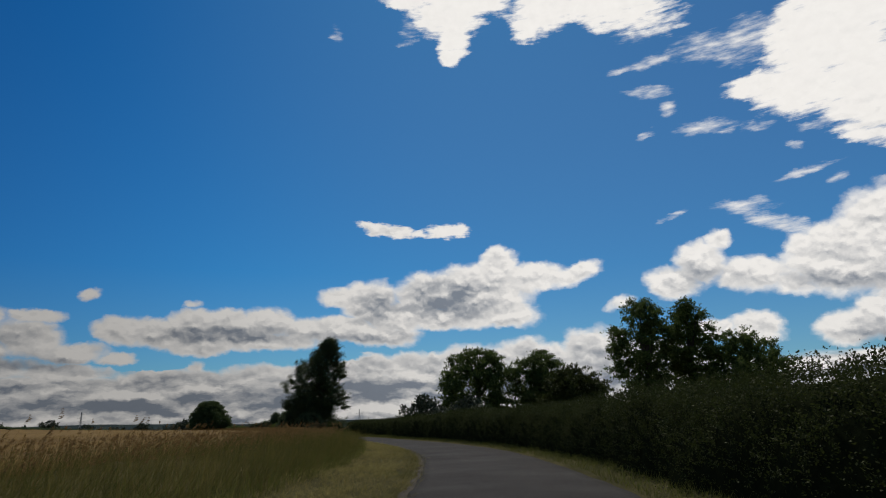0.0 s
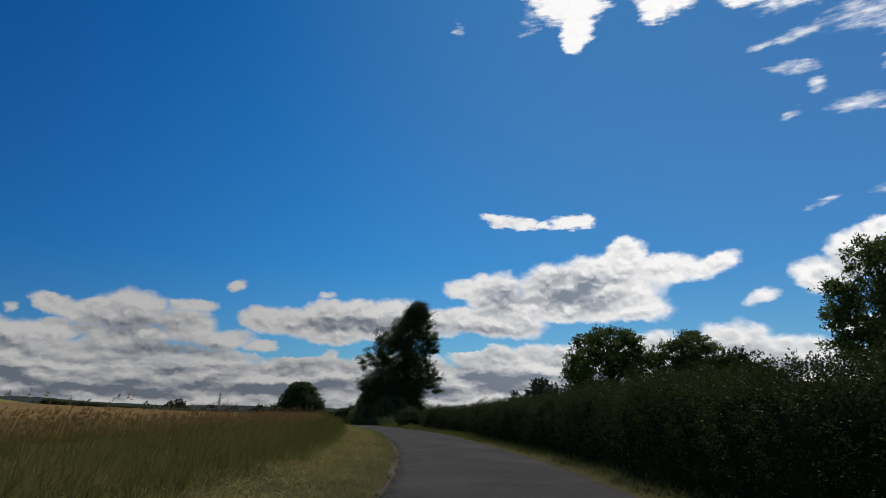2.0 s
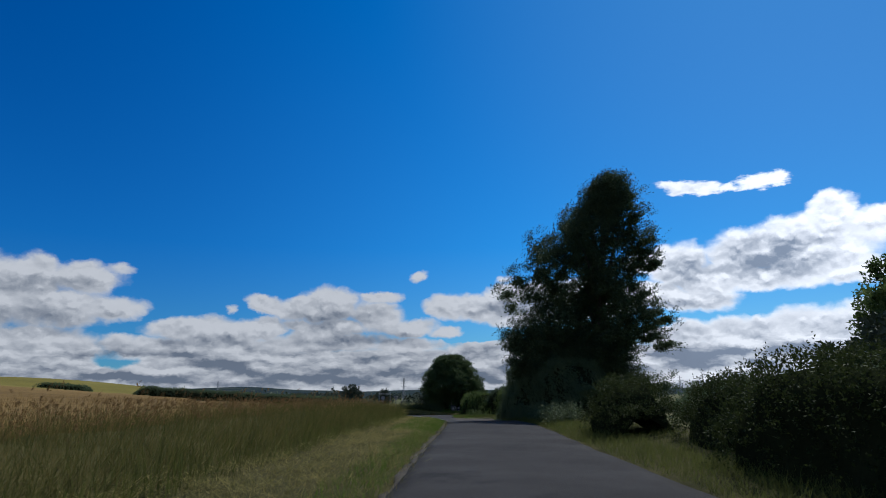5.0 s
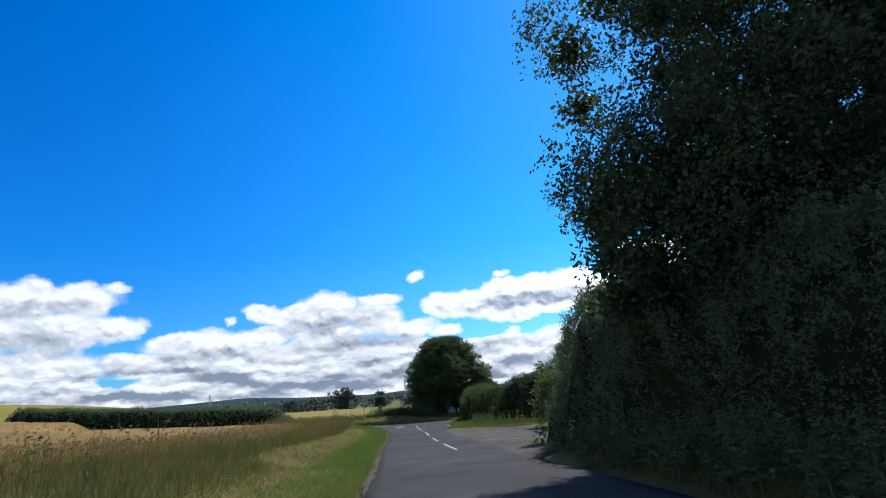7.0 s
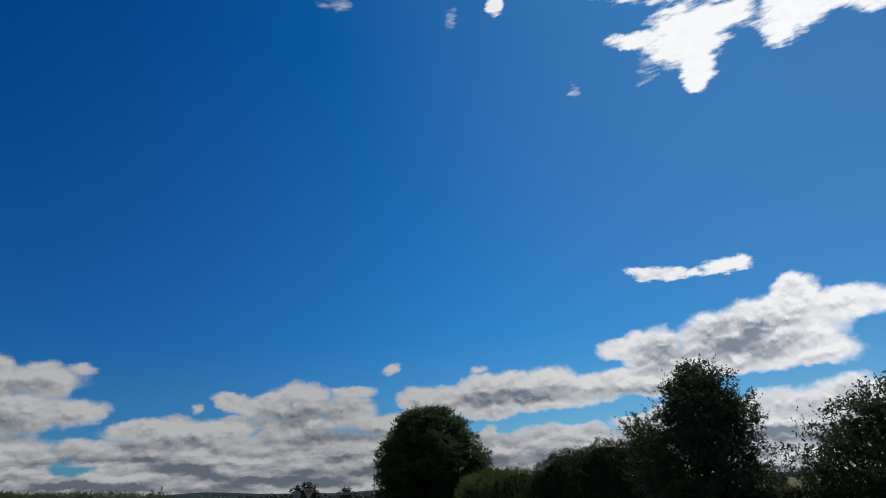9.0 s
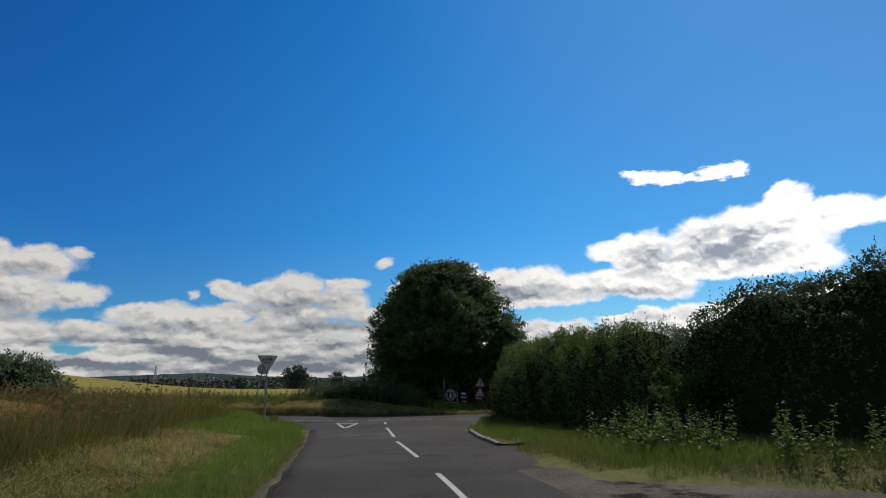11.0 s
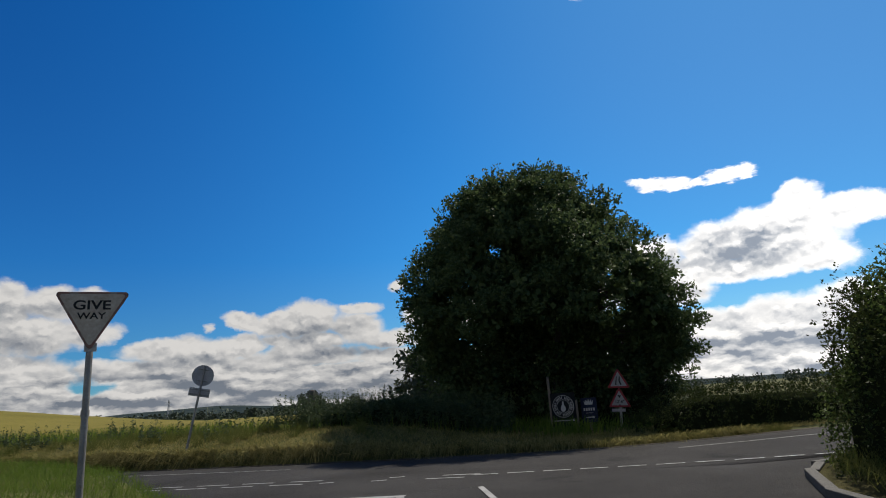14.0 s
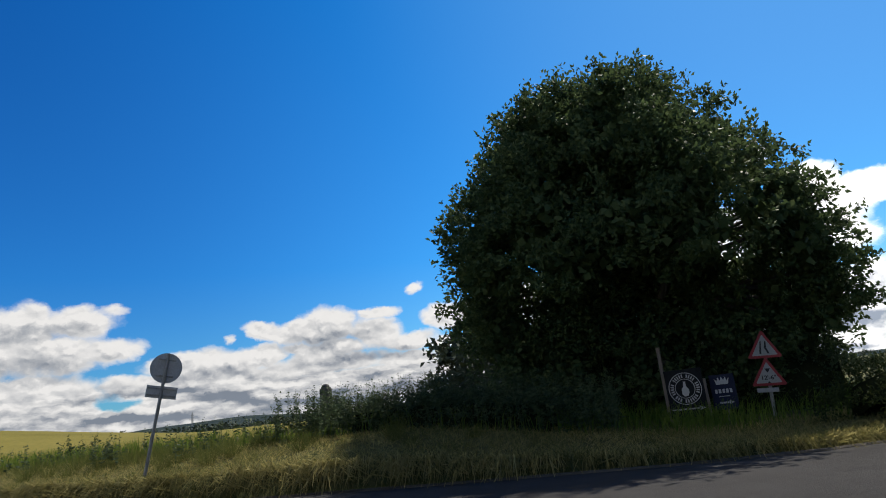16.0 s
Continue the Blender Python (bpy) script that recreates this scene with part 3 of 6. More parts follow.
def ring(r0, r1, thick, at=(0, 0, 0), n=40):
    bm = bmesh.new()
    loops = []
    for r, y in ((r0, -thick / 2), (r1, -thick / 2), (r1, thick / 2), (r0, thick / 2)):
        loops.append([bm.verts.new((at[0] + r * math.cos(2 * math.pi * k / n), at[1] + y, at[2] + r * math.sin(2 * math.pi * k / n))) for k in range(n)])
    for i in range(4):
        p, q = loops[i], loops[(i + 1) % 4]
        for k in range(n):
            bm.faces.new((p[k], p[(k + 1) % n], q[(k + 1) % n], q[k]))
    return bm


def lettering(name, text, size, mat, parent, at, label="", shear=0.0, squeeze=1.0):
    """Raised letters in the x-z plane, facing -y, centred at a place of the sign."""
    cu = bpy.data.curves.new(name, "FONT")
    cu.body, cu.size, cu.align_x, cu.align_y, cu.extrude = text, size, "CENTER", "CENTER", 0.001
    cu.offset = 0.022 * size
    cu.materials.append(mat)
    ob = new(name, cu)
    ob.parent = parent
    ob.matrix_basis = pose(*at, 90, 0, 0) @ Matrix.Diagonal((squeeze, 1, 1, 1))
    return tagged(ob, label)

# ---- the lane: a line that the road follows, and the land round it ----
LANE_POINTS = [(-3.0, -60, .25), (-1.0, -25, .22), (.0, 0, .17), (.5, 13.5, .06), (.1, 26.6, .02), (-2.0, 39.2, -.02), (-5.7, 52.8, -.06), (-10.5, 66.5, -.03),
               (-17.3, 81.5, -.06), (-24.3, 96.4, -.18), (-29.8, 105.9, -.55), (-36.5, 116.6, -.95), (-41.3, 124.5, -1.28), (-46.1, 132.3, -1.42), (-51.6, 140.7, -1.62),
               (-56.0, 147.2, -1.70), (-63.0, 157.5, -1.70), (-140.0, 271.0, -1.70)]


def spline(points, step=0.5):
    p = np.array(points, float)
    p = np.vstack([2 * p[0] - p[1], p, 2 * p[-1] - p[-2]])
    out = []
    for a, b, c, d in zip(p, p[1:], p[2:], p[3:]):
        n = max(2, int(np.linalg.norm((c - b)[:2]) / step))
        t = np.linspace(0, 1, n, endpoint=False)[:, None]
        out.append(0.5 * (2 * b + (c - a) * t + (2 * a - 5 * b + 4 * c - d) * t**2 + (3 * b - a - 3 * c + d) * t**3))
    out = np.vstack([*out, p[-2:-1]])
    far = np.r_[0, np.cumsum(np.linalg.norm(np.diff(out[:, :2], axis=0), axis=1))]
    return out, far


class Way:
    """A line over the land: places along it and beside it (to the right is positive)."""

    def __init__(self, points, zero, fine=0.5):
        self.p, self.s = spline(points, fine)
        near = np.argmin(np.linalg.norm(self.p[:, :2] - np.array(zero), axis=1))
        self.s = self.s - self.s[near]
        d = np.gradient(self.p[:, :2], axis=0)
        self.d = unit(d)

    def at(self, s, off, up=0.0):
        s, off = np.broadcast_arrays(np.asarray(s, float), np.asarray(off, float))
        x, y, z = (np.interp(s, self.s, self.p[:, k]) for k in range(3))
        dx, dy = (np.interp(s, self.s, self.d[:, k]) for k in range(2))
        return np.stack([x + dy * off, y - dx * off, z + up], -1)

    def near(self, xy):
        """For places: how far along, how far beside, and the line's height there."""
        xy = np.asarray(xy, float)
        s, off, z = np.empty(len(xy)), np.empty(len(xy)), np.empty(len(xy))
        for k in range(0, len(xy), 4000):
            q = xy[k:k + 4000]
            i = np.argmin(((q[:, None] - self.p[None, :, :2]) ** 2).sum(-1), 1)
            v, d = q - self.p[i, :2], self.d[i]
            s[k:k + 4000] = self.s[i] + (v * d).sum(1)
            off[k:k + 4000] = v[:, 0] * d[:, 1] - v[:, 1] * d[:, 0]
            z[k:k + 4000] = np.interp(s[k:k + 4000], self.s, self.p[:, 2])
        return s, off, z


LANE = Way(LANE_POINTS, (0, 0))
MAIN = Way([(-420, 120, -1.70), (-200, 139, -1.70), (-110, 147.5, -1.70), (-80, 149.2, -1.70), (-68, 150.1, -1.70), (-62, 150.6, -1.70), (-57, 151.2, -1.70), (-53, 152.2, -1.70),
            (-48.5, 155.5, -1.70), (-40, 163, -1.70), (-20, 180, -1.70), (40, 232, -1.70), (200, 370, -1.70)], (-57, 151.2), 1.5)
MAIN_HALF = 2.35


def step(x, a, b):
    t = np.clip((np.asarray(x, float) - a) / (b - a), 0, 1)
    return t * t * (3 - 2 * t)


def wave(x, y, size, seed=0.0):
    """Slow uneven ups and downs, about -1 to 1."""
    x, y = x / size, y / size
    return (np.sin(x * 1.3 + y * .7 + seed) + np.sin(-x * .8 + y * 1.7 + 2 + seed * 2) + .6 * np.sin(x * 2.9 + y * 2.3 + seed)
            + .5 * np.sin(x * 3.7 - y * 4.1 + seed * 3)) / 3.1


def lane_left(s):
    return -1.22 + 0 * s


def lane_right(s):
    return 2.66 + 1.35 * step(s, 138, 150)


def mouth_sides(y):
    """The two sides of the widened mouth of the lane."""
    return (np.interp(y, [143.6, 145.0, 145.8, 146.5, 147.25, 147.9, 148.7], [-55.3, -56.2, -57.3, -58.6, -60.6, -63.2, -70.0]),
            np.interp(y, [145.0, 146.0, 147.4, 149.0, 150.3, 151.4, 152.4], [-49.1, -49.45, -50.0, -50.1, -49.9, -49.0, -47.0]))


def layby_edge(s):
    return 2.5 + 8.4 * step(s, 112, 123) - 7.2 * step(s, 134.5, 143.2)


def land(xy):
    """The height of the ground."""
    xy = np.asarray(xy, float)
    s, off, z = LANE.near(xy)
    ms, moff, mz = MAIN.near(xy)
    left = np.maximum(-off - 3.4, 0)
    slope = 0.010 + 0.048 * step(s, 35, 150)
    rise = slope * np.minimum(left, 75 + 60 * step(s, 90, 150)) - 0.02 * np.maximum(left - 150, 0)
    rise = np.maximum(rise, -5.0)
    verge = 0.10 * step(-off, 1.25, 2.0) + 0.16 * step(-off, 2.6, 4.2) + 0.22 * step(-off, 1.5, 4.0) * step(s, 140, 154)
    right = 0.08 * step(off, 2.7, 3.4) + 0.12 * step(off, 3.4, 5) - 0.018 * np.maximum(off - 6, 0).clip(0, 150) * step(s, 10, 60)
    south = z + np.where(off < 0, verge + rise, right)
    # the layby lies flat beside the lane
    lay = step(s, 111, 114) * (1 - step(s, 139, 144)) * step(off, 2.0, 3.0) * (1 - step(off, layby_edge(s), layby_edge(s) + .8))
    south = south * (1 - lay) + (z - 0.03) * lay
    beyond = -moff - MAIN_HALF
    bank = 0.12 + 0.62 * (1 - step(xy[:, 0], -62, -55)) * step(xy[:, 0], -140, -80)
    north = mz + bank * (.58 * step(beyond, 0.12, .50) + .42 * step(beyond, .5, 3.2)) - 0.012 * np.clip(beyond - 12, 0, 250)
    g = np.where(moff < 0, north, south)
    flat_main = 1 - step(np.abs(moff), MAIN_HALF - 0.1, MAIN_HALF + (0.5))
    g = g * (1 - flat_main) + (mz - 0.03) * flat_main
    inside = step(off, lane_left(s) - .25, lane_left(s) + .1) * (1 - step(off, lane_right(s) - .15, lane_right(s) + .25))
    flat_lane = inside * (1 - step(s, 164, 167))
    g = g * (1 - flat_lane) + (np.minimum(z, g) - 0.04) * flat_lane
    jx0, jx1 = mouth_sides(xy[:, 1])
    mouth = step(xy[:, 0], jx0 - .3, jx0 + .05) * (1 - step(xy[:, 0], jx1 - .05, jx1 + .3)) * step(xy[:, 1], 145, 145.6) * (1 - step(xy[:, 1], 151.4, 152))
    g = g * (1 - mouth) + np.minimum(g, -1.74) * mouth
    flat_lane = np.maximum(flat_lane, mouth)
    far = np.hypot(xy[:, 0] + 40, xy[:, 1] - 100)
    bumps = 0.05 * wave(xy[:, 0], xy[:, 1], 2.2) * (1 - np.maximum(flat_main, flat_lane)) * (1 - lay)
    hill = .35 * (1 - ((xy[:, 0] + 175) ** 2 + (xy[:, 1] - 105) ** 2) / 110.0 ** 2).clip(0) ** 2 + 1.7 * (1 - ((xy[:, 0] + 235) ** 2 + (xy[:, 1] - 190) ** 2) / 105.0 ** 2).clip(0) ** 2
    out = g + bumps + 5.0 * hill + np.where(moff < 0, .014 * (-70 - xy[:, 0]).clip(0, 150), 0)
    low = -4.5 + 1.2 * wave(xy[:, 0], xy[:, 1], 150)
    w = step(far, 230, 420)
    return out * (1 - w) + low * w


def land_at(x, y):
    return float(land([(x, y)])[0])


def axis(lo, hi, fine, reach=4700):
    inner = np.arange(lo, hi + fine / 2, fine)
    grow, d = [], fine
    while (grow[-1] if grow else 0) < reach:
        d *= 1.22
        grow.append((grow[-1] if grow else 0) + d)
    return np.r_[lo - np.array(grow[::-1]), inner, hi + np.array(grow)]


ay = axis(-30, 200, 1.1)
ay = np.sort(np.r_[ay[(ay < 145.5) | (ay > 163.5)], np.arange(145.7, 163.4, .35)])
gx, gy = np.meshgrid(axis(-125, 45, 1.1), ay)
gq = np.stack([gx.ravel(), gy.ravel()], 1)
gs, go, _ = LANE.near(gq)
# under the lane and its verges the ground lies lower, below the strips laid along it
sunk = step(go, -4.4, -3.3) * (1 - step(go, np.where(gs < 109.5, 3.6, 1.6), np.where(gs < 109.5, 4.7, 2.6))) * (1 - step(gs, 143, 145)) * step(gs, -30, -28)
_, gm, _ = MAIN.near(gq)
gj0, gj1 = mouth_sides(gq[:, 1])
under = step(go, -1.5, -.5) * (1 - step(go, lane_right(gs) - .9, lane_right(gs) - .1)) * (1 - step(gs, 157, 160)) * (1 - step(gs, 108, 112) * (1 - step(gs, 143, 146)) * step(go, 1.5, 2.2))
under = np.maximum(under, 1 - step(np.abs(gm), MAIN_HALF - .8, MAIN_HALF - .3))
under = np.maximum(under, step(gq[:, 0], gj0 + .1, gj0 + .9) * (1 - step(gq[:, 0], gj1 - .6, gj1 + .1)) * step(gq[:, 1], 144.2, 145) * (1 - step(gq[:, 1], 151, 152)))
gz = (land(gq) - .35 * np.maximum(sunk, under)).reshape(gx.shape)
ground = grid_mesh("ground", np.stack([gx, gy, gz], -1), SOIL_GRASS)
tagged(ground, "rough grassland and soil of rolling farmland", "ground", kind="structure")


def ribbon(name, way, s, left, right, up, mat, across=10, skirt=0.10):
    """A strip along a line, between two edges that may wander, with turned-down sides."""
    u = np.linspace(0, 1, across)[None, :]
    off = left[:, None] * (1 - u) + right[:, None] * u
    v = way.at(s[:, None] + 0 * u, off, up)
    v[..., 2] += 0.035 * (1 - (2 * u - 1) ** 2)
    edge_l, edge_r = v[:, :1].copy(), v[:, -1:].copy()
    edge_l[..., 2] -= skirt
    edge_r[..., 2] -= skirt
    return grid_mesh(name, np.concatenate([edge_l, v, edge_r], 1), mat)


s = np.arange(-58, 158.5, 0.5)
ragged_l = lane_left(s) + 0.09 * wave(s, s * .3, .8) + 0.06 * wave(s, s, 4) + .05 * wave(s, s * .2, .4, 7)
lane_r = lane_right(s) + 0.06 * wave(s, s * .2, 1.1, 3)
lane = ribbon("road", LANE, s, ragged_l, lane_r, 0.0, ASPHALT, 14)
tagged(lane, "narrow worn grey asphalt country lane with ragged edges", "road", kind="structure")
ms = np.arange(-360, 260, 0.6)
main_road = ribbon("main_road", MAIN, ms, np.full(len(ms), -MAIN_HALF), np.full(len(ms), MAIN_HALF), 0.012, ASPHALT, 12)
tagged(main_road, "grey asphalt road crossing at the junction", "road", kind="structure")
s = np.arange(110.5, 143.5, 0.5)
lay_in, lay_out = np.full(len(s), 2.3), layby_edge(s)
layby = ribbon("layby", LANE, s, lay_in, lay_out, -0.008, GRAVEL, 14)
tagged(layby, "rutted brown gravel pull-in beside the lane", "layby", kind="structure")
s = np.arange(-20, 158, 0.4)
ragged_edge = ribbon("trim", LANE, s, -1.33 + .17 * wave(s, s * .7, .9, 5) + .13 * wave(s, s * .3, .35), -1.17 + .08 * wave(s, s * .4, .6, 2), -0.012, EDGE_DIRT, 5)
tagged(ragged_edge, "pale crumbling grit along the edge of the lane", "road edge", kind="structure")
my = np.linspace(143.7, 151.9, 34)
mx0, mx1 = mouth_sides(my)
mu = np.linspace(0, 1, 30)[None, :]
mx = mx0[:, None] * (1 - mu) + mx1[:, None] * mu
mouth_road = grid_mesh("junction", np.stack([mx, my[:, None] + 0 * mu, -1.672 - .04 * np.abs(2 * mu - 1) ** 6 + 0 * mx], -1), ASPHALT)
tagged(mouth_road, "worn asphalt mouth of the lane at the junction", "road", kind="structure")

s = np.arange(-60, 60, 0.4)
grit_edge = ribbon("trim", MAIN, s, -MAIN_HALF - .16 + .07 * wave(s, s * .7, .9, 5) + .05 * wave(s, s * .3, .3), np.full(len(s), -MAIN_HALF + .1), 0.004, EDGE_DIRT, 4)
tagged(grit_edge, "pale grit and clippings along the edge of the main road", "road edge", kind="structure")


def verge_strip(s0, s1, o0, o1, label):
    """The soil and thatch of a verge, laid close along the lane."""
    s_, o_ = np.arange(s0, s1, .5), np.linspace(o0, o1, max(8, int(abs(o1 - o0) / .22)))
    v = LANE.at(s_[:, None], o_[None, :])
    v[..., 2] = land(v[..., :2].reshape(-1, 2)).reshape(v.shape[:2]) + .012
    v[:, [0, -1], 2] -= .06
    return tagged(grid_mesh("verge", v, VERGE_SOIL), label, "verge", kind="structure")


verge_strip(-27, 143.5, -1.12, -4.6, "dry mown verge beside the lane")
verge_strip(-27, 110.5, 2.45, 6.6, "shaded verge at the foot of the hedge")

# ---- trees and bushes ----
def sprig_leaves(root, way, per, reach, leaf, spread=0.75, thin=0.55):
    """Leaves set round short twigs: one row of roots and ways for the twigs."""
    n = len(root)
    root, way = np.repeat(root, per, 0), np.repeat(way, per, 0)
    along = rng.uniform(0.05, 1, (n * per, 1))
    base = root + way * along * reach + rng.normal(size=(n * per, 3)) * leaf * 0.35
    out = unit(way * 0.6 + rng.normal(size=(n * per, 3)) * spread)
    size = leaf * rng.uniform(0.7, 1.5, n * per)
    return leaf_quads(base, out, size, size * thin)


def lump_twigs(lumps, count, up=0.25, inner=0.72, wind=(0, 0, 0), clump=1, spray=0.3):
    """Roots and ways of twigs on the outside of round lumps (x, y, z, rx, ry, rz)."""
    lumps = np.asarray(lumps, float)
    area = (lumps[:, 3] * lumps[:, 4] + lumps[:, 3] * lumps[:, 5] + lumps[:, 4] * lumps[:, 5])
    tips = max(1, count // clump)
    k = rng.choice(len(lumps), tips, p=area / area.sum())
    d = unit(rng.normal(size=(tips, 3)))
    r = rng.uniform(inner, 1.0, (tips, 1)) ** 0.7 * rng.choice([1.0, 1.0, 1.0, 1.13], (tips, 1))
    root = lumps[k, :3] + d * lumps[k, 3:] * r
    if clump > 1:
        # flat sprays: twigs crowd round the end of each bough
        root, d, count = np.repeat(root, clump, 0), np.repeat(d, clump, 0), tips * clump
        root += rng.normal(size=(count, 3)) * np.array([spray, spray, spray * .42])
    way = unit(d + np.array([0, 0, up]) + np.array(wind) + rng.normal(size=(count, 3)) * 0.35)
    return root, way


def dome_lumps(n, height, radius, profile, low=0.12, lump=0.26, squash=0.8, lean=(0, 0), fill=0.35):
    """Lumps of foliage that fill an upright shape; profile gives its width at each height (0 to 1)."""
    out = []
    for k in range(n):
        h = low + (1 - low) * ((k + rng.uniform(0, 1)) / n) ** 0.9
        ang = k * 2.39996 + rng.uniform(-.4, .4)
        w = profile(h) * radius
        r = radius * lump * rng.uniform(.7, 1.25) * (0.55 + 0.6 * profile(h))
        d = max(0.0, w - r * .75) * (1 if rng.uniform() > fill else rng.uniform(0.2, .8))
        out.append((d * math.cos(ang) + lean[0] * h * height, d * math.sin(ang) + lean[1] * h * height, h * height - r * .35, r, r, r * squash))
    return np.array(out)


def limb_mesh(lumps, height, trunk, count=14, lean=(0, 0), fork=0.22, sides=7):
    """A tapered trunk, and limbs that run out to the lumps."""
    bm = bmesh.new()
    n = 7
    pts = [(lean[0] * height * (k / n) ** 1.3 + .06 * math.sin(k * 1.9), lean[1] * height * (k / n) ** 1.3 + .06 * math.cos(k * 2.3), height * .86 * k / n - .25) for k in range(n + 1)]
    rad = [trunk * (1.35 if k == 0 else 1 - .85 * k / n) for k in range(n + 1)]
    tube(bm, pts, rad, 10)
    limbs = []
    pick = lumps[np.linspace(0, len(lumps) - 1, min(count, len(lumps))).astype(int)]
    for x, y, z, r, *_ in pick:
        h = max(fork, z / height * .62)
        i = min(n - 1, int(h / .86 * n))
        a = Vector(pts[i]) + (Vector(pts[i + 1]) - Vector(pts[i])) * (h / .86 * n - i)
        b = Vector((x, y, z + r * .3))
        m = a.lerp(b, .5) + Vector((0, 0, .06 * height))
        limbs.append(bmesh.new())
        tube(limbs[-1], [a, a.lerp(m, .6), m, m.lerp(b, .55), b], [trunk * .42, trunk * .3, trunk * .22, trunk * .13, trunk * .04], 6)
    return bm, limbs


def tree(name, x, y, height, radius, profile, leaf_mat, label, sprigs, per=8, leaf=.10, lumps=60, trunk=.22, low=.12, lump=.26,
         lean=(0, 0), group="", reach=.35, wind=(0, 0, 0), squash=.8, fill=.35, extra=(), inner=.72, count=14, up=.25, category="tree", dense=45, clump=1, spray=.3, inside=2.2, shoots=0):
    z = land_at(x, y)
    ob = thing(name, (x, y, z - .05), label, category, group)
    shape = dome_lumps(lumps, height, radius, profile, low, lump, squash, lean, fill) if lumps else np.zeros((0, 6))
    if len(extra):
        shape = np.vstack([shape, np.array(extra, float)])
    bm, limbs = limb_mesh(shape, height, trunk, count, lean)
    part("trunk", bm, BARK, ob)
    for limb in limbs:
        part("limb", limb, BARK, ob)
    root, way = lump_twigs(shape, sprigs, up, inner, wind, clump, spray)
    v = sprig_leaves(root, way, per, reach, leaf)
    if shoots:
        # young shoots that stand out of the crown
        root, way = lump_twigs(shape, shoots, 1.1 + up, .94, wind)
        v = np.concatenate([v, sprig_leaves(root, way, 13, reach * 1.5, leaf * .85, spread=.45)])
    # the shaded leaves within
    k = rng.integers(0, len(shape), int(len(shape) * dense))
    d = unit(rng.normal(size=(len(k), 3))) * rng.uniform(.05, .74, (len(k), 1))
    size = np.minimum(shape[k, 3] * .5, leaf * inside) * rng.uniform(.7, 1.2, len(k))
    w = leaf_quads(shape[k, :3] + d * shape[k, 3:] - np.array([0, 0, .1]), unit(rng.normal(size=(len(k), 3)) + np.array([0, 0, -.3])), size, size * .8)
    pieces("crown", np.concatenate([v, w]), leaf_mat, ob)
    return ob


def round_profile(h):
    """Full low down, drawn together to a blunt top."""
    return np.interp(h, [0, .08, .2, .4, .6, .75, .88, .96, 1], [.72, .9, 1, 1, .88, .70, .46, .26, .10])


def poplar_profile(h):
    return np.interp(h, [0, .12, .3, .5, .7, .85, 1], [.9, 1, .95, .78, .55, .36, .10])


def oak_profile(h):
    return np.interp(h, [0, .2, .35, .6, .8, .93, 1], [.25, .55, .95, 1, .85, .5, .2])


def crown_lumps(n, left, right, turn, deep, size, low, high, shell=.75, squash=.8, margin=.25, skirt=0.0):
    """Lumps that fill a crown whose two sides are given at several heights, as seen across its broad face."""
    out = []
    c, s_ = math.cos(radians(turn)), math.sin(radians(turn))
    for k in range(n):
        h = low + (high - low) * (k + rng.uniform(0, 1)) / n
        l, r = np.interp(h, *zip(*left)), np.interp(h, *zip(*right))
        half = max(.2, (r - l) / 2 - margin)
        q = min(half * .8, size * rng.uniform(.75, 1.2))
        ang = k * 2.39996 + rng.uniform(-.4, .4)
        d = (half - q * .72) * (1 if rng.uniform() < shell else rng.uniform(.1, .85))
        across, back = (l + r) / 2 + d * math.cos(ang), d * math.sin(ang) * deep
        if h < skirt:
            back = max(back, -.5)
        h = min(h, high - q * squash)
        out.append((across * c - back * s_, across * s_ + back * c, h, q, q, q * squash))
    return out


# The big round tree at the junction: its sides, as height above the ground and distance from the trunk
LIME_LEFT = [(.8, -3.6), (1.6, -4.7), (2.3, -4.75), (3.5, -5.75), (4.8, -5.55), (5.9, -4.95), (7.5, -3.95), (8.3, -2.95), (8.9, -2.2), (9.6, -1.3), (9.9, -.8)]
LIME_RIGHT = [(.6, 3.6), (1.1, 4.2), (1.9, 4.5), (2.8, 5.0), (4.2, 4.55), (5.1, 4.5), (5.9, 3.75), (7.2, 2.85), (8.1, 1.75), (8.8, .7), (9.6, -.2), (9.9, -.4)]
tree("lime_tree", -56.75, 161.3, 9.7, 4.9, round_profile, LIME_LEAF, "large round-crowned dark green broadleaf tree behind the junction verge",
     19000, 9, .115, lumps=0, trunk=.34, reach=.30, inner=.80, count=30, lean=(-.05, -.02), dense=150, clump=9, spray=.20, up=.0, shoots=1500,
     extra=crown_lumps(230, LIME_LEFT, LIME_RIGHT, 13, .92, .84, .9, 8.75, .74, margin=.5, skirt=3.6))
# The tall wind-bent poplar over the lane
POPLAR_LEFT = [(.8, -3.8), (2.6, -4.7), (3.4, -5.3), (4.4, -5.6), (5.9, -6.3), (7.7, -6.0), (8.8, -5.2), (10.9, -4.0), (11.6, -2.2), (12.9, -.85), (14.0, .1), (15.5, 1.75)]
POPLAR_RIGHT = [(.8, 1.2), (1.6, 2.4), (2.6, 2.0), (3.9, 2.1), (4.6, 3.6), (6.2, 4.2), (7.4, 3.2), (8.2, 3.0), (9.4, 3.9), (11.0, 3.8), (12.5, 3.1), (14.0, 2.8), (15.5, 2.2)]
boughs = crown_lumps(165, POPLAR_LEFT, POPLAR_RIGHT, 14, .62, .95, .9, 15.0, .62, .85, margin=.2)
boughs += crown_lumps(24, [(2, -1), (9, -1)], [(2, 2.4), (5, 3.2), (9, 3.4)], 14, .8, .8, 2.4, 8.5, .8, .85)
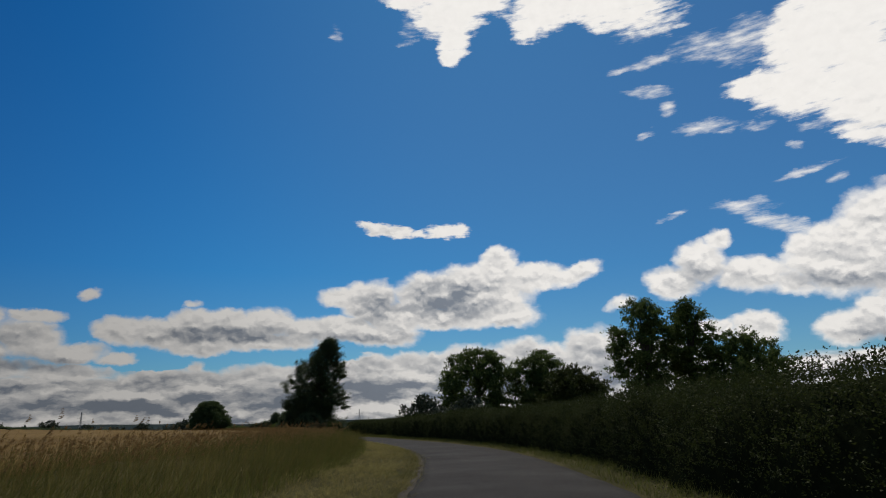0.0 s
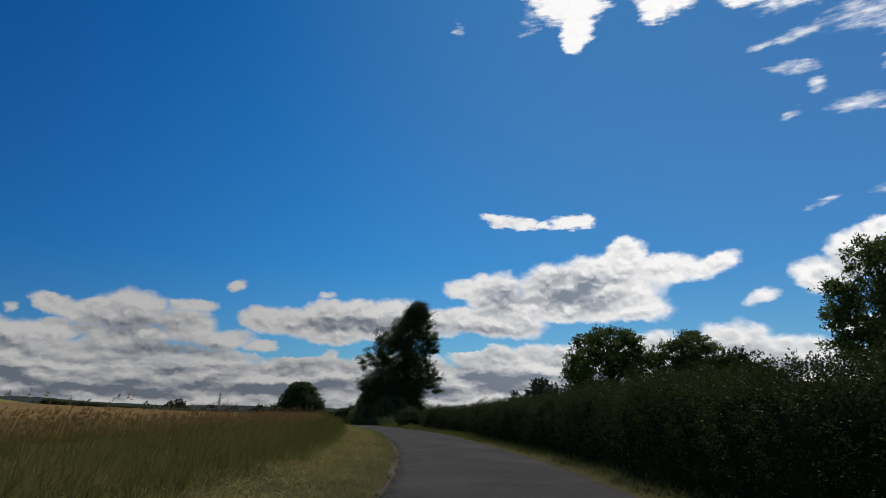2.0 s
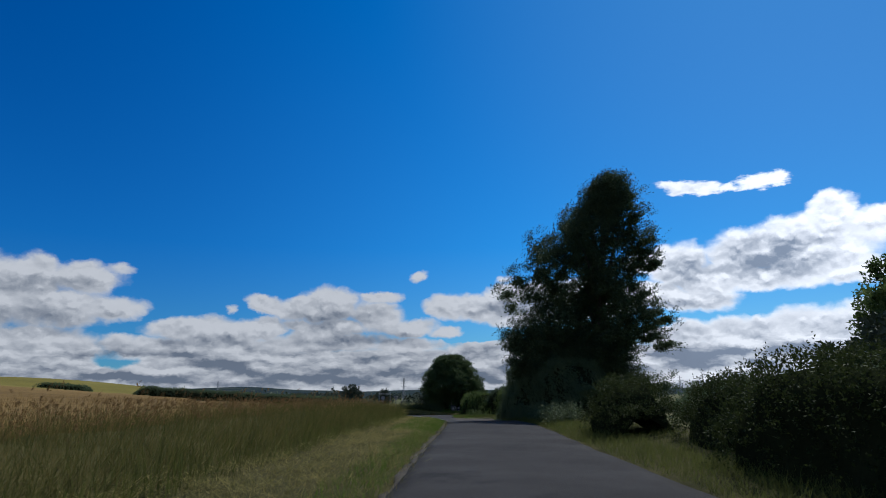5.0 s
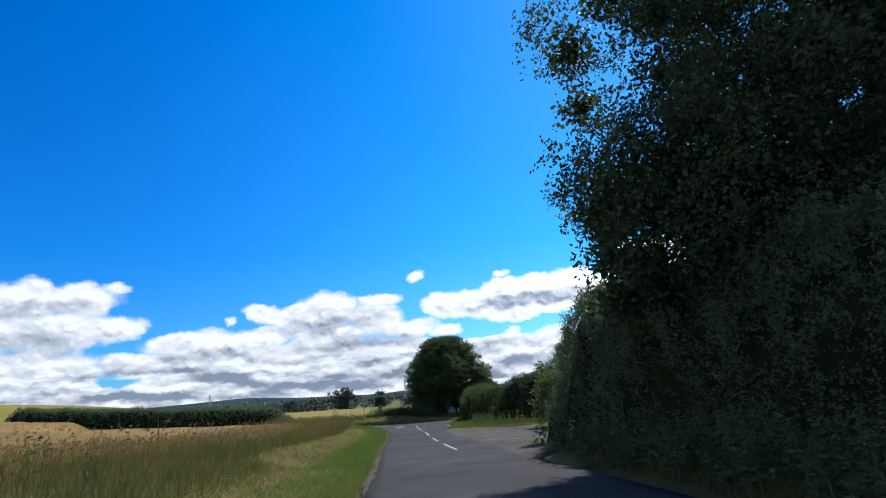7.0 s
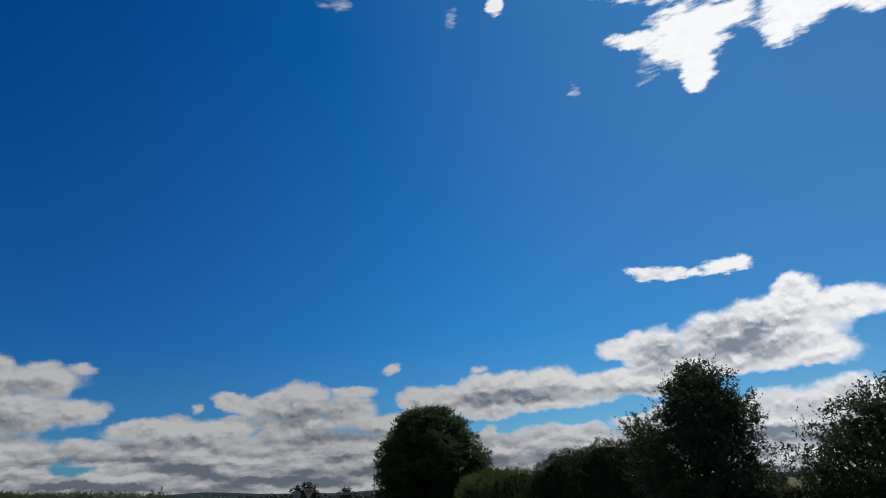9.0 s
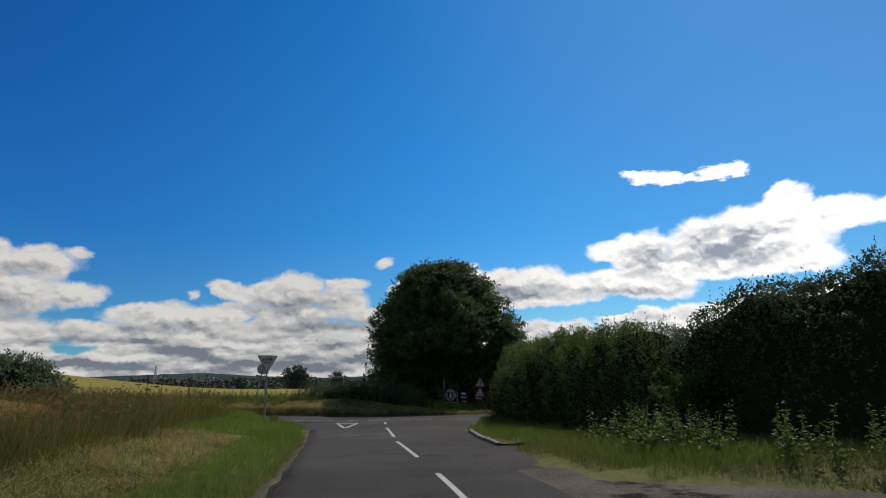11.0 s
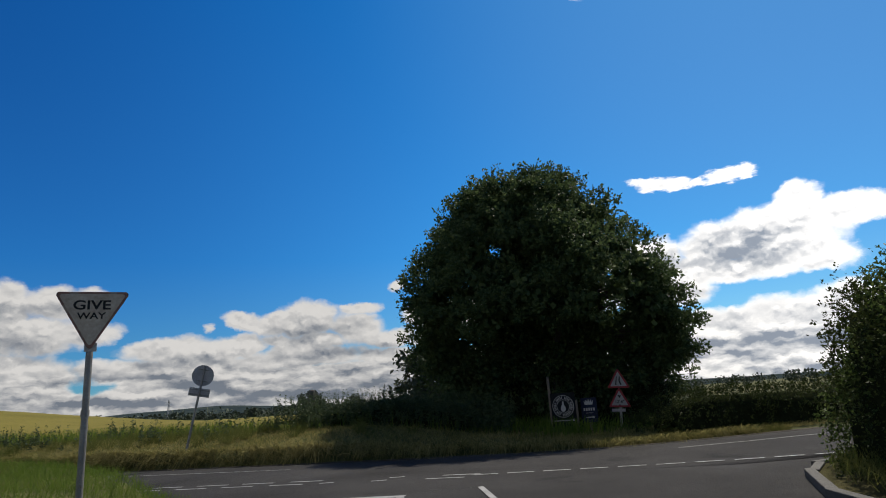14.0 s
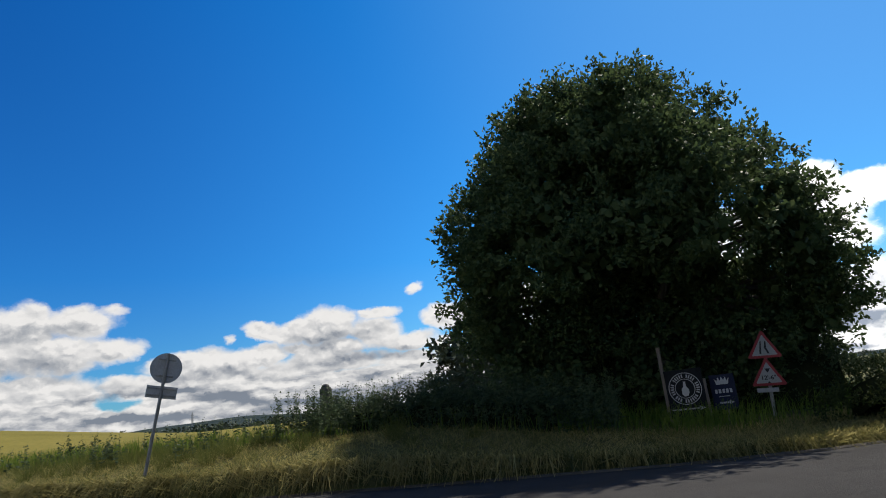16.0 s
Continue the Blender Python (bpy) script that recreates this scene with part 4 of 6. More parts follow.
boughs += crown_lumps(46, [(2, -5.6), (6, -5.9)], [(2, .5), (6, .5)], 14, .7, .8, 2.6, 5.2, .7, .85)
# long sprays that the wind draws out on the lee side: across, height
for a_, b_ in ((4.4, 4.3), (3.7, 4.8), (4.5, 5.8), (3.9, 6.3), (3.4, 5.4), (4.1, 9.2), (3.9, 10.8), (3.6, 9.9), (3.3, 1.8), (3.9, 1.9), (2.6, 2.3), (3.2, 12.3), (3.3, 7.4), (2.9, 13.7), (1.9, 15.0)):
    q_ = rng.uniform(.40, .56)
    boughs += [((a_ - d_) * .97, a_ * .24 + rng.uniform(-.6, .6), b_ - d_ * .35, q_ * 1.3, q_, q_ * .7) for d_ in (0, .45)]
tree("poplar_tree", -20.45, 106.4, 15.0, 5.4, poplar_profile, POPLAR_LEAF, "tall dark poplar bent by the wind beside the lane",
     32000, 9, .082, lumps=0, trunk=.36, reach=.60, lean=(.09, .02), wind=(1.25, .2, .6), count=48, extra=boughs, dense=420, clump=9, spray=.18, inner=.70, inside=1.5, shoots=900)
# Trees in the field behind the right-hand hedge
tree("oak_tree", 7.6, 160, 20.0, 9.3, oak_profile, OAK_LEAF, "broad dark green oak standing in the far field", 4800, 6, .44, lumps=74, trunk=.55, low=.16, lump=.16, reach=.8, group="field trees", fill=.45, dense=34, clump=8, spray=.55, count=30)
tree("oak_tree", 23.5, 164, 19.0, 8.0, oak_profile, OAK_LEAF, "broad dark green oak standing in the far field", 4200, 6, .44, lumps=64, trunk=.5, low=.14, lump=.17, reach=.8, group="field trees", fill=.45, dense=34, clump=8, spray=.55, count=28)
tree("field_maple", 29.5, 152, 14.0, 8.5, oak_profile, HEDGE_LEAF, "lower bright green field maple beside the oaks", 4200, 6, .40, lumps=60, trunk=.4, low=.05, lump=.22, reach=.7, group="field trees", dense=45, clump=8, spray=.5)
tree("ash_tree", 27.4, 88.6, 17.0, 4.6, oak_profile, OAK_LEAF, "tall ash with an open crown behind the hedge", 4600, 6, .25, lumps=60, trunk=.38, low=.14, lump=.19, reach=.55, group="field trees", fill=.45, dense=60, clump=9, spray=.34, count=26)
tree("ash_tree", 33.0, 87.4, 16.6, 3.6, oak_profile, BRAMBLE_LEAF, "tall ash with yellowing leaves behind the hedge", 4200, 6, .25, lumps=54, trunk=.34, low=.14, lump=.19, reach=.55, group="field trees", fill=.45, dense=60, clump=9, spray=.34, count=26)
tree("field_maple", 38.6, 83.6, 11.9, 5.2, oak_profile, OAK_LEAF, "broad low dark tree behind the hedge", 4200, 6, .25, lumps=54, trunk=.3, low=.06, lump=.22, reach=.55, group="field trees", dense=60, clump=9, spray=.34)
# Hawthorns by the layby
HAW_LEFT = [(.3, -2.1), (1.5, -2.5), (3.3, -2.6), (3.9, -2.0), (4.2, -1.45), (5.1, -.75)]
HAW_RIGHT = [(.3, 1.3), (1.5, 1.5), (3.8, 1.1), (4.3, .75), (4.9, .15), (5.1, -.3)]
tree("hawthorn", -33.0, 130.6, 5.1, 2.25, oak_profile, POPLAR_LEAF, "dark bushy hawthorn with a pointed top beside the layby", 6200, 9, .072, lumps=0, trunk=.12, reach=.28, clump=8, spray=.15, dense=150, inside=1.6,
     group="hawthorns", category="shrub", shoots=450, extra=crown_lumps(90, HAW_LEFT, HAW_RIGHT, 3, .95, .55, .3, 5.0, .72, margin=.15))
tree("hawthorn", -28.6, 130.6, 3.6, 2.6, oak_profile, POPLAR_LEAF, "lower dark hawthorn at the edge of the layby", 4600, 9, .075, lumps=52, trunk=.12, low=.04, lump=.33, reach=.30, clump=8, spray=.17, dense=110, group="hawthorns", category="shrub", shoots=200)
tree("hawthorn", -24.0, 128.5, 3.8, 2.6, oak_profile, HEDGE_LEAF, "sparse hawthorn with bare twigs above the layby", 1500, 9, .085, lumps=40, trunk=.10, low=.04, lump=.33, reach=.45, group="hawthorns", category="shrub")


def hedge(name, line, half, height, leaf_mat, label, density, leaf=.07, per=6, top_wild=.25, group="", category="hedge", core=True, reach=.16, seed=0.0, rough=1.0, taper=.55):
    """A hedge along a line of ground points: a dark filler sheet, coloured as inner shade, under a skin of leaves, with
    sprays standing out of its top.
    """
    line = np.array(line, float)
    seg = np.linalg.norm(np.diff(line, axis=0), axis=1)
    far = np.r_[0, np.cumsum(seg)]
    total = far[-1]

    def along(t):
        return np.stack([np.interp(t, far, line[:, 0]), np.interp(t, far, line[:, 1])], -1)

    def frame_at(t):
        d = unit(along(np.minimum(t + .4, total)) - along(np.maximum(t - .4, 0)))
        return d, np.stack([d[:, 1], -d[:, 0]], 1)

    def tall(t):
        p = along(t)
        ends = taper + (1 - taper) * step(np.minimum(t, total - t), 0, height * .7)
        h = height(t / total) if callable(height) else height
        return h * ends * (1 + .11 * wave(p[:, 0], p[:, 1], 1.3, seed) + .08 * wave(p[:, 0], p[:, 1], .45, seed + 1))

    if callable(height):
        hfun = height
        height = float(np.mean([hfun(u) for u in np.linspace(0, 1, 9)]))

        def tall(t):
            p = along(t)
            ends = taper + (1 - taper) * step(np.minimum(t, total - t), 0, height * .7)
            return np.array([hfun(u) for u in t / total]) * ends * (1 + rough * .06 * wave(p[:, 0], p[:, 1], 1.3, seed) + rough * .05 * wave(p[:, 0], p[:, 1], .45, seed + 1))

    def skin(t, u, shrink=0.0):
        """u runs 0 to 1 over the hedge from foot to foot."""
        d, side = frame_at(t)
        p = along(t)
        ang = (u - .5) * math.pi * 1.12
        c = np.sign(np.sin(ang)) * np.abs(np.sin(ang)) ** .55
        h = np.clip(np.cos(ang), 0, 1) ** .50
        w = (half * (1 + .20 * wave(p[:, 0] + u * 3, p[:, 1] + u * 2, 1.5, seed + 4) + .20 * wave(p[:, 0] + u * 7, p[:, 1] - u * 5, .42, seed + 5)) * (.84 + .16 * (1 - h)) - shrink).clip(.1)
        q = p + side * (c * w)[:, None]
        z = land(q)
        up = tall(t) - shrink
        out = np.stack([q[:, 0], q[:, 1], z + h * up - .05], 1)
        normal = unit(np.concatenate([side * (c * .9)[:, None], (h * .9)[:, None]], 1))
        return out, normal

    x, y = along(np.array([total / 2]))[0]
    ob = thing(name, (x, y, land_at(x, y)), label, category, group)
    back = Matrix.Translation((-x, -y, -ob.location.z))
    # a dark sheet fills the hedge: blocks light and paints its shaded inside
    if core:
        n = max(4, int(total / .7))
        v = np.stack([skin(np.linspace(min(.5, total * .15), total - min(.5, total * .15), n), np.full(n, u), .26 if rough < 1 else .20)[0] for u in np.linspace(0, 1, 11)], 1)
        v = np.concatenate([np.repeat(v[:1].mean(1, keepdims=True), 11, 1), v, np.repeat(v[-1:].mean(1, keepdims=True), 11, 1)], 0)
        o = grid_mesh("dark_filler", v - np.array([x, y, ob.location.z]), HEDGE_SHADE, ob)
    count = int(1.25 * density * total * (2 * height + 2 * half) / per)
    t = rng.uniform(0, total, count)
    u = rng.uniform(0, 1, count)
    root, normal = skin(t, u)
    # leaves gather in tufts, with hollows between them
    tuft = wave(root[:, 0] + root[:, 2], root[:, 1] - root[:, 2], .17, seed + 6) + wave(root[:, 0], root[:, 1] + root[:, 2] * 1.3, .33, seed + 7)
    root += normal * (np.clip(tuft, -1.2, 1.2) * .10 - rng.uniform(0, .26, count))[:, None] * min(1, half)
    way = unit(normal + rng.normal(size=(count, 3)) * .5 + np.array([0, 0, .35]))
    v = sprig_leaves(root, way, per, reach, leaf)
    # the two ends are leafy too
    for t_end, sign in ((0.0, -1.0), (total, 1.0)):
        m = int(1.25 * density * half * 2 * height / per)
        rim, _ = skin(np.full(m, t_end), rng.uniform(0, 1, m))
        d, _ = frame_at(np.full(m, t_end))
        mid = along(np.full(m, t_end))
        mid = np.concatenate([mid, (land(mid) + .35 * height)[:, None]], 1)
        root = mid + (rim - mid) * np.sqrt(rng.uniform(0, 1, (m, 1)))
        face = np.concatenate([d * sign, np.zeros((m, 1))], 1)
        root += face * (rng.uniform(-.30, .12, (m, 1)) + .3 * (1 - np.linalg.norm(root - mid, axis=1, keepdims=True) / max(half, height)))
        v = np.concatenate([v, sprig_leaves(root, unit(face + rng.normal(size=(m, 3)) * .5 + np.array([0, 0, .35])), per, reach, leaf)])
    # sprays above the top
    m = int(total * top_wild * 22)
    t = rng.uniform(0, total, m)
    root, normal = skin(t, rng.uniform(.32, .68, m), .05)
    way = unit(np.array([0, 0, 1.0]) + rng.normal(size=(m, 3)) * .28)
    length = rng.uniform(.1, .55, m) ** 1.3 * min(1.2, height * .6)
    per2 = 9
    base = np.repeat(root, per2, 0) + np.repeat(way * length[:, None], per2, 0) * rng.uniform(0, 1, (m * per2, 1))
    size = leaf * rng.uniform(.6, 1.1, m * per2)
    v2 = leaf_quads(base, unit(np.repeat(way, per2, 0) * .5 + rng.normal(size=(m * per2, 3)) * .7), size, size * .55)
    pieces("foliage", np.concatenate([v, v2]) - np.array([x, y, ob.location.z]), leaf_mat, ob)
    return ob


def lane_line(s0, s1, off, n=40):
    return LANE.at(np.linspace(s0, s1, n), off)[:, :2]


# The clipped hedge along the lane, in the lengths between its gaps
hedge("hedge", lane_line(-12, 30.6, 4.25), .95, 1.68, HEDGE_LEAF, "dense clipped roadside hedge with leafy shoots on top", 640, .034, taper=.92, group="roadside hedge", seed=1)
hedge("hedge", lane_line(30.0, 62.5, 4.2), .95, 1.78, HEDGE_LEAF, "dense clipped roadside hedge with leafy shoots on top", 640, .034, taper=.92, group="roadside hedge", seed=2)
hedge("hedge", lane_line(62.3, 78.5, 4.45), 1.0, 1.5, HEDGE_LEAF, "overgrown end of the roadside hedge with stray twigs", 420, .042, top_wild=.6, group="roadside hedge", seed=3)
hedge("bush", lane_line(79.5, 83.0, 5.1, 8), .9, 1.35, HEDGE_LEAF, "low rounded bush in the gap of the hedge", 420, .042, group="bushes", category="bush", seed=4)
hedge("bush", lane_line(84.5, 88.6, 4.2, 8), .95, 1.60, HEDGE_LEAF, "rounded clipped bush on the verge", 460, .042, group="bushes", category="bush", seed=5)
hedge("bush", lane_line(80, 95, 9.0, 8), 1.2, 1.5, IVY_LEAF, "straggling bushes behind the hedge gap", 150, .07, top_wild=.6, group="bushes", category="bush", seed=6)
hedge("ivy_hedge", [(-19.2, 101.0), (-21.2, 103.4), (-23.5, 106.2), (-25.6, 109.6), (-27.4, 112.9)], 1.8,
      lambda u: np.interp(u, [0, .15, .4, .75, 1], [2.7, 3.1, 3.2, 3.6, 4.35]), IVY_LEAF, "tall dark ivy-covered hedge overhanging the lane", 560, .058, per=7, top_wild=.9, group="roadside hedge", seed=7, reach=.28, rough=.95)
hedge("thicket", [(-41.2, 138.8), (-44.4, 142.6), (-47.5, 146.8), (-48.4, 150.2)], 1.35, lambda u: 2.72 - .4 * max(0, u - .6), BRAMBLE_LEAF, "dense green thicket on the corner of the junction", 620, .046, top_wild=.9, seed=8, category="bush", group="thickets", rough=2.0)
hedge("thicket", [(-34.0, 136.6), (-38.0, 138.0), (-41.8, 140.6)], 1.6, lambda u: np.interp(u, [0, .35, 1], [2.4, 3.35, 3.15]), POPLAR_LEAF, "dark thicket behind the layby", 420, .058, top_wild=.9, seed=9, category="bush", group="thickets", rough=2.2)
hedge("thicket", [(-40.5, 143.0), (-43.0, 147.0), (-46.8, 150.2)], 1.5, 2.55, HEDGE_LEAF, "dense green thicket on the corner of the junction", 120, .08, top_wild=.4, seed=10, category="bush", group="thickets")
hedge("hedge", [(-63.4, 156.9), (-61.0, 156.9), (-58.0, 157.3)], .8, .72, POPLAR_LEAF, "dark nettle-grown hedge beside the round tree", 260, .06, top_wild=1.2, group="junction hedge", seed=11)
hedge("undergrowth", [(-60.5, 161.2), (-57, 161.6), (-52.6, 162.0)], 1.0, 1.9, POPLAR_LEAF, "dark undergrowth below the round tree", 200, .07, top_wild=.5, group="junction hedge", category="bush", seed=21)
hedge("hedge", MAIN.at(np.linspace(6.8, 62, 22), -4.1)[:, :2], .95, 1.02, HEDGE_LEAF, "green bramble hedge along the far side of the road", 300, .055, top_wild=1.5, group="junction hedge", seed=12)
hedge("hedge", [(-62.0, 138.4), (-72, 138.8), (-86, 139.0), (-102, 138.6)], 1.1, lambda u: 1.95 + .05 * u, IVY_LEAF, "dark field hedge along the far side of the crop", 150, .09, top_wild=.4, group="field hedges", seed=13)
hedge("hedge", [(-118, 141.0), (-140, 143.5), (-168, 146.0)], .9, 1.3, IVY_LEAF, "low dark field hedge below the yellow hill", 60, .14, top_wild=.3, group="field hedges", seed=14)
hedge("bush", [(-48.35, 147.6), (-48.75, 149.2), (-48.6, 151.0)], 1.0, 2.25, HEDGE_LEAF, "dense rounded bush at the kerb of the corner", 480, .044, top_wild=.6, group="bushes", category="bush", seed=15, taper=.8)
hedge("ivy_bush", [(-28.0, 115.9), (-27.2, 118.4)], 1.55, 4.15, IVY_LEAF, "flat-topped dark ivy-covered bush beside the layby", 480, .052, per=7, top_wild=.45, group="bushes", category="bush", seed=16, taper=.85, reach=.25)
hedge("elder", [(-29.0, 113.5), (-28.4, 115.4)], 1.2, 3.0, ELDER_LEAF, "bright green elder shrub in front of the ivy", 330, .075, top_wild=1.0, group="bushes", category="shrub", seed=17, taper=.75, reach=.25)

# ---- crops and grass ----
def sow(count, s0, s1, off0, off1, power=1.0):
    s = rng.uniform(s0, s1, count)
    off = off0 + (off1 - off0) * rng.uniform(0, 1, count) ** power
    p = LANE.at(s, off)
    p[:, 2] = land(p[:, :2])
    return p


def stand(base, low, high, width, bend=.25, wind=(.12, -.05), short=False):
    n = len(base)
    h = rng.uniform(low, high, n)
    lean = rng.normal(size=(n, 3)) * bend
    lean[:, 2] = 0
    lean[:, 0] += wind[0]
    lean[:, 1] += wind[1]
    return blades(base, h, rng.uniform(.6, 1.4, n) * width, lean, short)


def field_sheet(name, x0, x1, y0, y1, keep, up, mat, label, fine=1.0):
    """The top of a standing crop: a sheet over the land, kept where keep says, with a wall down to the ground at its edge."""
    x, y = np.meshgrid(np.arange(x0, x1, fine), np.arange(y0, y1, fine))
    q = np.stack([x.ravel(), y.ravel()], 1)
    inside = keep(q).clip(0, 1).reshape(x.shape)
    z = land(q).reshape(x.shape) + up * inside - .12 * (1 - inside) + .05 * wave(x, y, .9) * inside + .03 * wave(x, y, .37) * inside
    ob = grid_mesh(name, np.stack([x, y, z], -1), mat, use=inside > 0)
    return tagged(ob, label, "crop", kind="stuff")


def crop_area(q):
    s, off, _ = LANE.near(q)
    _, moff, _ = MAIN.near(q)
    south_of_hedge = 1 - step(q[:, 1] - (139.0 - .62 * np.maximum(0, -102.5 - q[:, 0])), -1.6, -1.0)
    return step(-off, 30, 33) * south_of_hedge * (1 - step(-off, 118, 120))


def pale_area(q):
    s, off, _ = LANE.near(q)
    _, moff, _ = MAIN.near(q)
    beyond_hedge = step(q[:, 1] - (139.0 - .62 * np.maximum(0, -102.5 - q[:, 0])), 1.6, 2.2)
    return step(moff - MAIN_HALF, 3.0, 6.0) * beyond_hedge * step(-off, 8.5, 12) * (1 - step(-off, 150, 152))


def far_pale(q):
    _, moff, _ = MAIN.near(q)
    return step(-moff - MAIN_HALF, 5.5, 9.0) * (1 - step(-moff, 128, 130)) * (1 - step(q[:, 0], -72, -68))


cs = np.arange(-28, 150.1, .7)
co_ = -np.r_[6.9, 7.05, 7.3, 7.8, 8.4, np.arange(9.2, 33.5, .9)]
cv = LANE.at(cs[:, None], co_[None, :])
end_ = (1 - step(cv[..., 1] - 138.0, -.4, .2)) * np.r_[0, .75, np.ones(len(co_) - 2)][None, :]
cv[..., 2] = land(cv[..., :2].reshape(-1, 2)).reshape(end_.shape) - .1 * (1 - end_) + end_ * (.58 + .05 * wave(cv[..., 0], cv[..., 1], .9) + .03 * wave(cv[..., 0], cv[..., 1], .37))
tagged(grid_mesh("crop", cv, CROP_TOP), "ripe golden barley along the edge of the field", "crop", kind="stuff")
field_sheet("crop", -135, -2, -28, 140, crop_area, .62, CROP_TOP, "ripe golden barley covering the rising field")
field_sheet("pale_crop", -235, -60, 60, 152, pale_area, .45, PALE_CROP, "pale yellow-green crop beyond the field hedge", 1.4)
field_sheet("pale_crop", -330, -64, 135, 290, far_pale, .40, PALE_CROP, "pale yellow crop beyond the junction", 1.4)

# standing barley at the edge of the field, and stalks above its top
p = sow(50000, -8, 122, -6.6, -22, 2.0)
crop_edge = pieces("barley", stand(p, .58, .90, .010, .2, (.22, -.02), short=True), CROP)
tagged(crop_edge, "standing ripe barley stalks with drooping ears", "crop", kind="stuff")
# tall seeding grass between the crop and the mown verge
ts = np.arange(-10, 113, .5)
to = -np.r_[3.5, 3.8, 4.2, 4.7, 5.3, 6.0, 6.8, 7.4]
tv = LANE.at(ts[:, None], to[None, :])
rise_ = np.r_[0, .35, .62, .82, .95, 1, 1, .8][None, :]
tv[..., 2] = land(tv[..., :2].reshape(-1, 2)).reshape(tv.shape[:2]) - .05 + rise_ * (.44 + .07 * wave(tv[..., 0], tv[..., 1], .8) + .05 * wave(tv[..., 0], tv[..., 1], .3))
tagged(grid_mesh("grass_thatch", tv, THATCH), "matted stalks of the tall seeding grass", "grass", kind="stuff")
p = np.concatenate([sow(150000, -6, 113, -3.6, -7.4), sow(34000, 113, 154, -5.0, -8.8), sow(36000, 138, 160, -4.3, -11.0)])
grass_tall = pieces("tall_grass", stand(p, .30, .95, .0062, .42, (.22, -.03), short=True), TALL_GRASS)
tagged(grass_tall, "tall seeding grass, green at the foot and straw above", "grass", kind="stuff")
p = np.concatenate([sow(34000, -6, 113, -3.3, -5.4), sow(12000, 113, 150, -4.9, -6.4)])
grass_mid = pieces("green_grass", stand(p, .18, .52, .010, .3, short=True), OLIVE_GRASS)
tagged(grass_mid, "lush green grass at the foot of the tall stalks", "grass", kind="stuff")
# the mown strip along the lane
p = np.concatenate([sow(80000, -4, 112, -1.4, -3.7), sow(34000, 108, 150, -2.5, -5.4), sow(16000, -4, 112, -1.12, -1.6), sow(7000, 112, 156, -1.12, -1.5)])
mown = pieces("mown_grass", stand(p, .04, .16, .0085, 1.1, short=True), MOWN_GRASS)
tagged(mown, "mown verge with dry straw-coloured clippings", "grass", kind="stuff")
cg = np.stack([rng.uniform(-72, -53, 170000), rng.uniform(136, 149.5, 170000), np.zeros(170000)], 1)
cs, co, _ = LANE.near(cg[:, :2])
_, cm, _ = MAIN.near(cg[:, :2])
cx0, _ = mouth_sides(cg[:, 1])
corner_grass = cg[(co < -1.45) & (co > np.where(cs < 153, -4.8, -9)) & (cm > MAIN_HALF + .15) & (cg[:, 0] < np.where(cg[:, 1] > 145, cx0 - .1, 99)) & (cs > 146)]
corner_grass[:, 2] = land(corner_grass[:, :2])
p = np.concatenate([sow(62000, 90, 154, -1.32, -2.8), sow(6000, 60, 95, -1.3, -1.9), corner_grass, sow(30000, 141, 155, 4.02, 6.4)])
gx1 = mouth_sides(p[:, 1])[1]
p = p[(p[:, 1] < 144.2) | (p[:, 0] < -52.5) | (p[:, 0] > gx1 + .16)]      # none on the asphalt of the mouth
verge = pieces("green_grass", stand(p, .06, .23, .0068, .6, short=True), GREEN_GRASS)
tagged(verge, "bright green grass along the edge of the lane", "grass", kind="stuff")
# the verge at the foot of the hedge
p = sow(12000, -4, 60, 2.78, 3.7)
verge_r = pieces("green_grass", stand(p, .05, .22, .012, .5, short=True), OLIVE_GRASS)
tagged(verge_r, "rough green grass at the foot of the hedge", "grass", kind="stuff")
p = np.concatenate([sow(22000, 56, 104, 2.72, 3.8), sow(7000, 76, 104, 3.6, 5.2)])
verge_g = pieces("green_grass", stand(p, .07, .28, .008, .5, short=True), OLIVE_GRASS)
tagged(verge_g, "green grass along the edge of the lane by the bushes", "grass", kind="stuff")
layby_rim = sow(95000, 131, 147, 3.6, 12.5)
rs, ro, _ = LANE.near(layby_rim[:, :2])
layby_rim = layby_rim[ro > layby_edge(rs) - .15 + .3 * wave(rs, ro, .7)]
p = np.concatenate([sow(9000, 96, 111, 2.9, 4.2), sow(17000, 143, 155, 4.45, 6.6), sow(8000, 153, 159, 5.0, 8.0), layby_rim])
p = p[(p[:, 1] < 144.2) | (p[:, 0] > mouth_sides(p[:, 1])[1] + .16)]
verge_c = pieces("rough_grass", stand(p, .08, .28, .008, .6, short=True), OLIVE_GRASS)
tagged(verge_c, "rough yellowing grass on the corner by the layby", "grass", kind="stuff")


def sow_main(count, s0, s1, o0, o1, power=1.0):
    q = MAIN.at(rng.uniform(s0, s1, count), o0 + (o1 - o0) * rng.uniform(0, 1, count) ** power)
    q[:, 2] = land(q[:, :2])
    return q


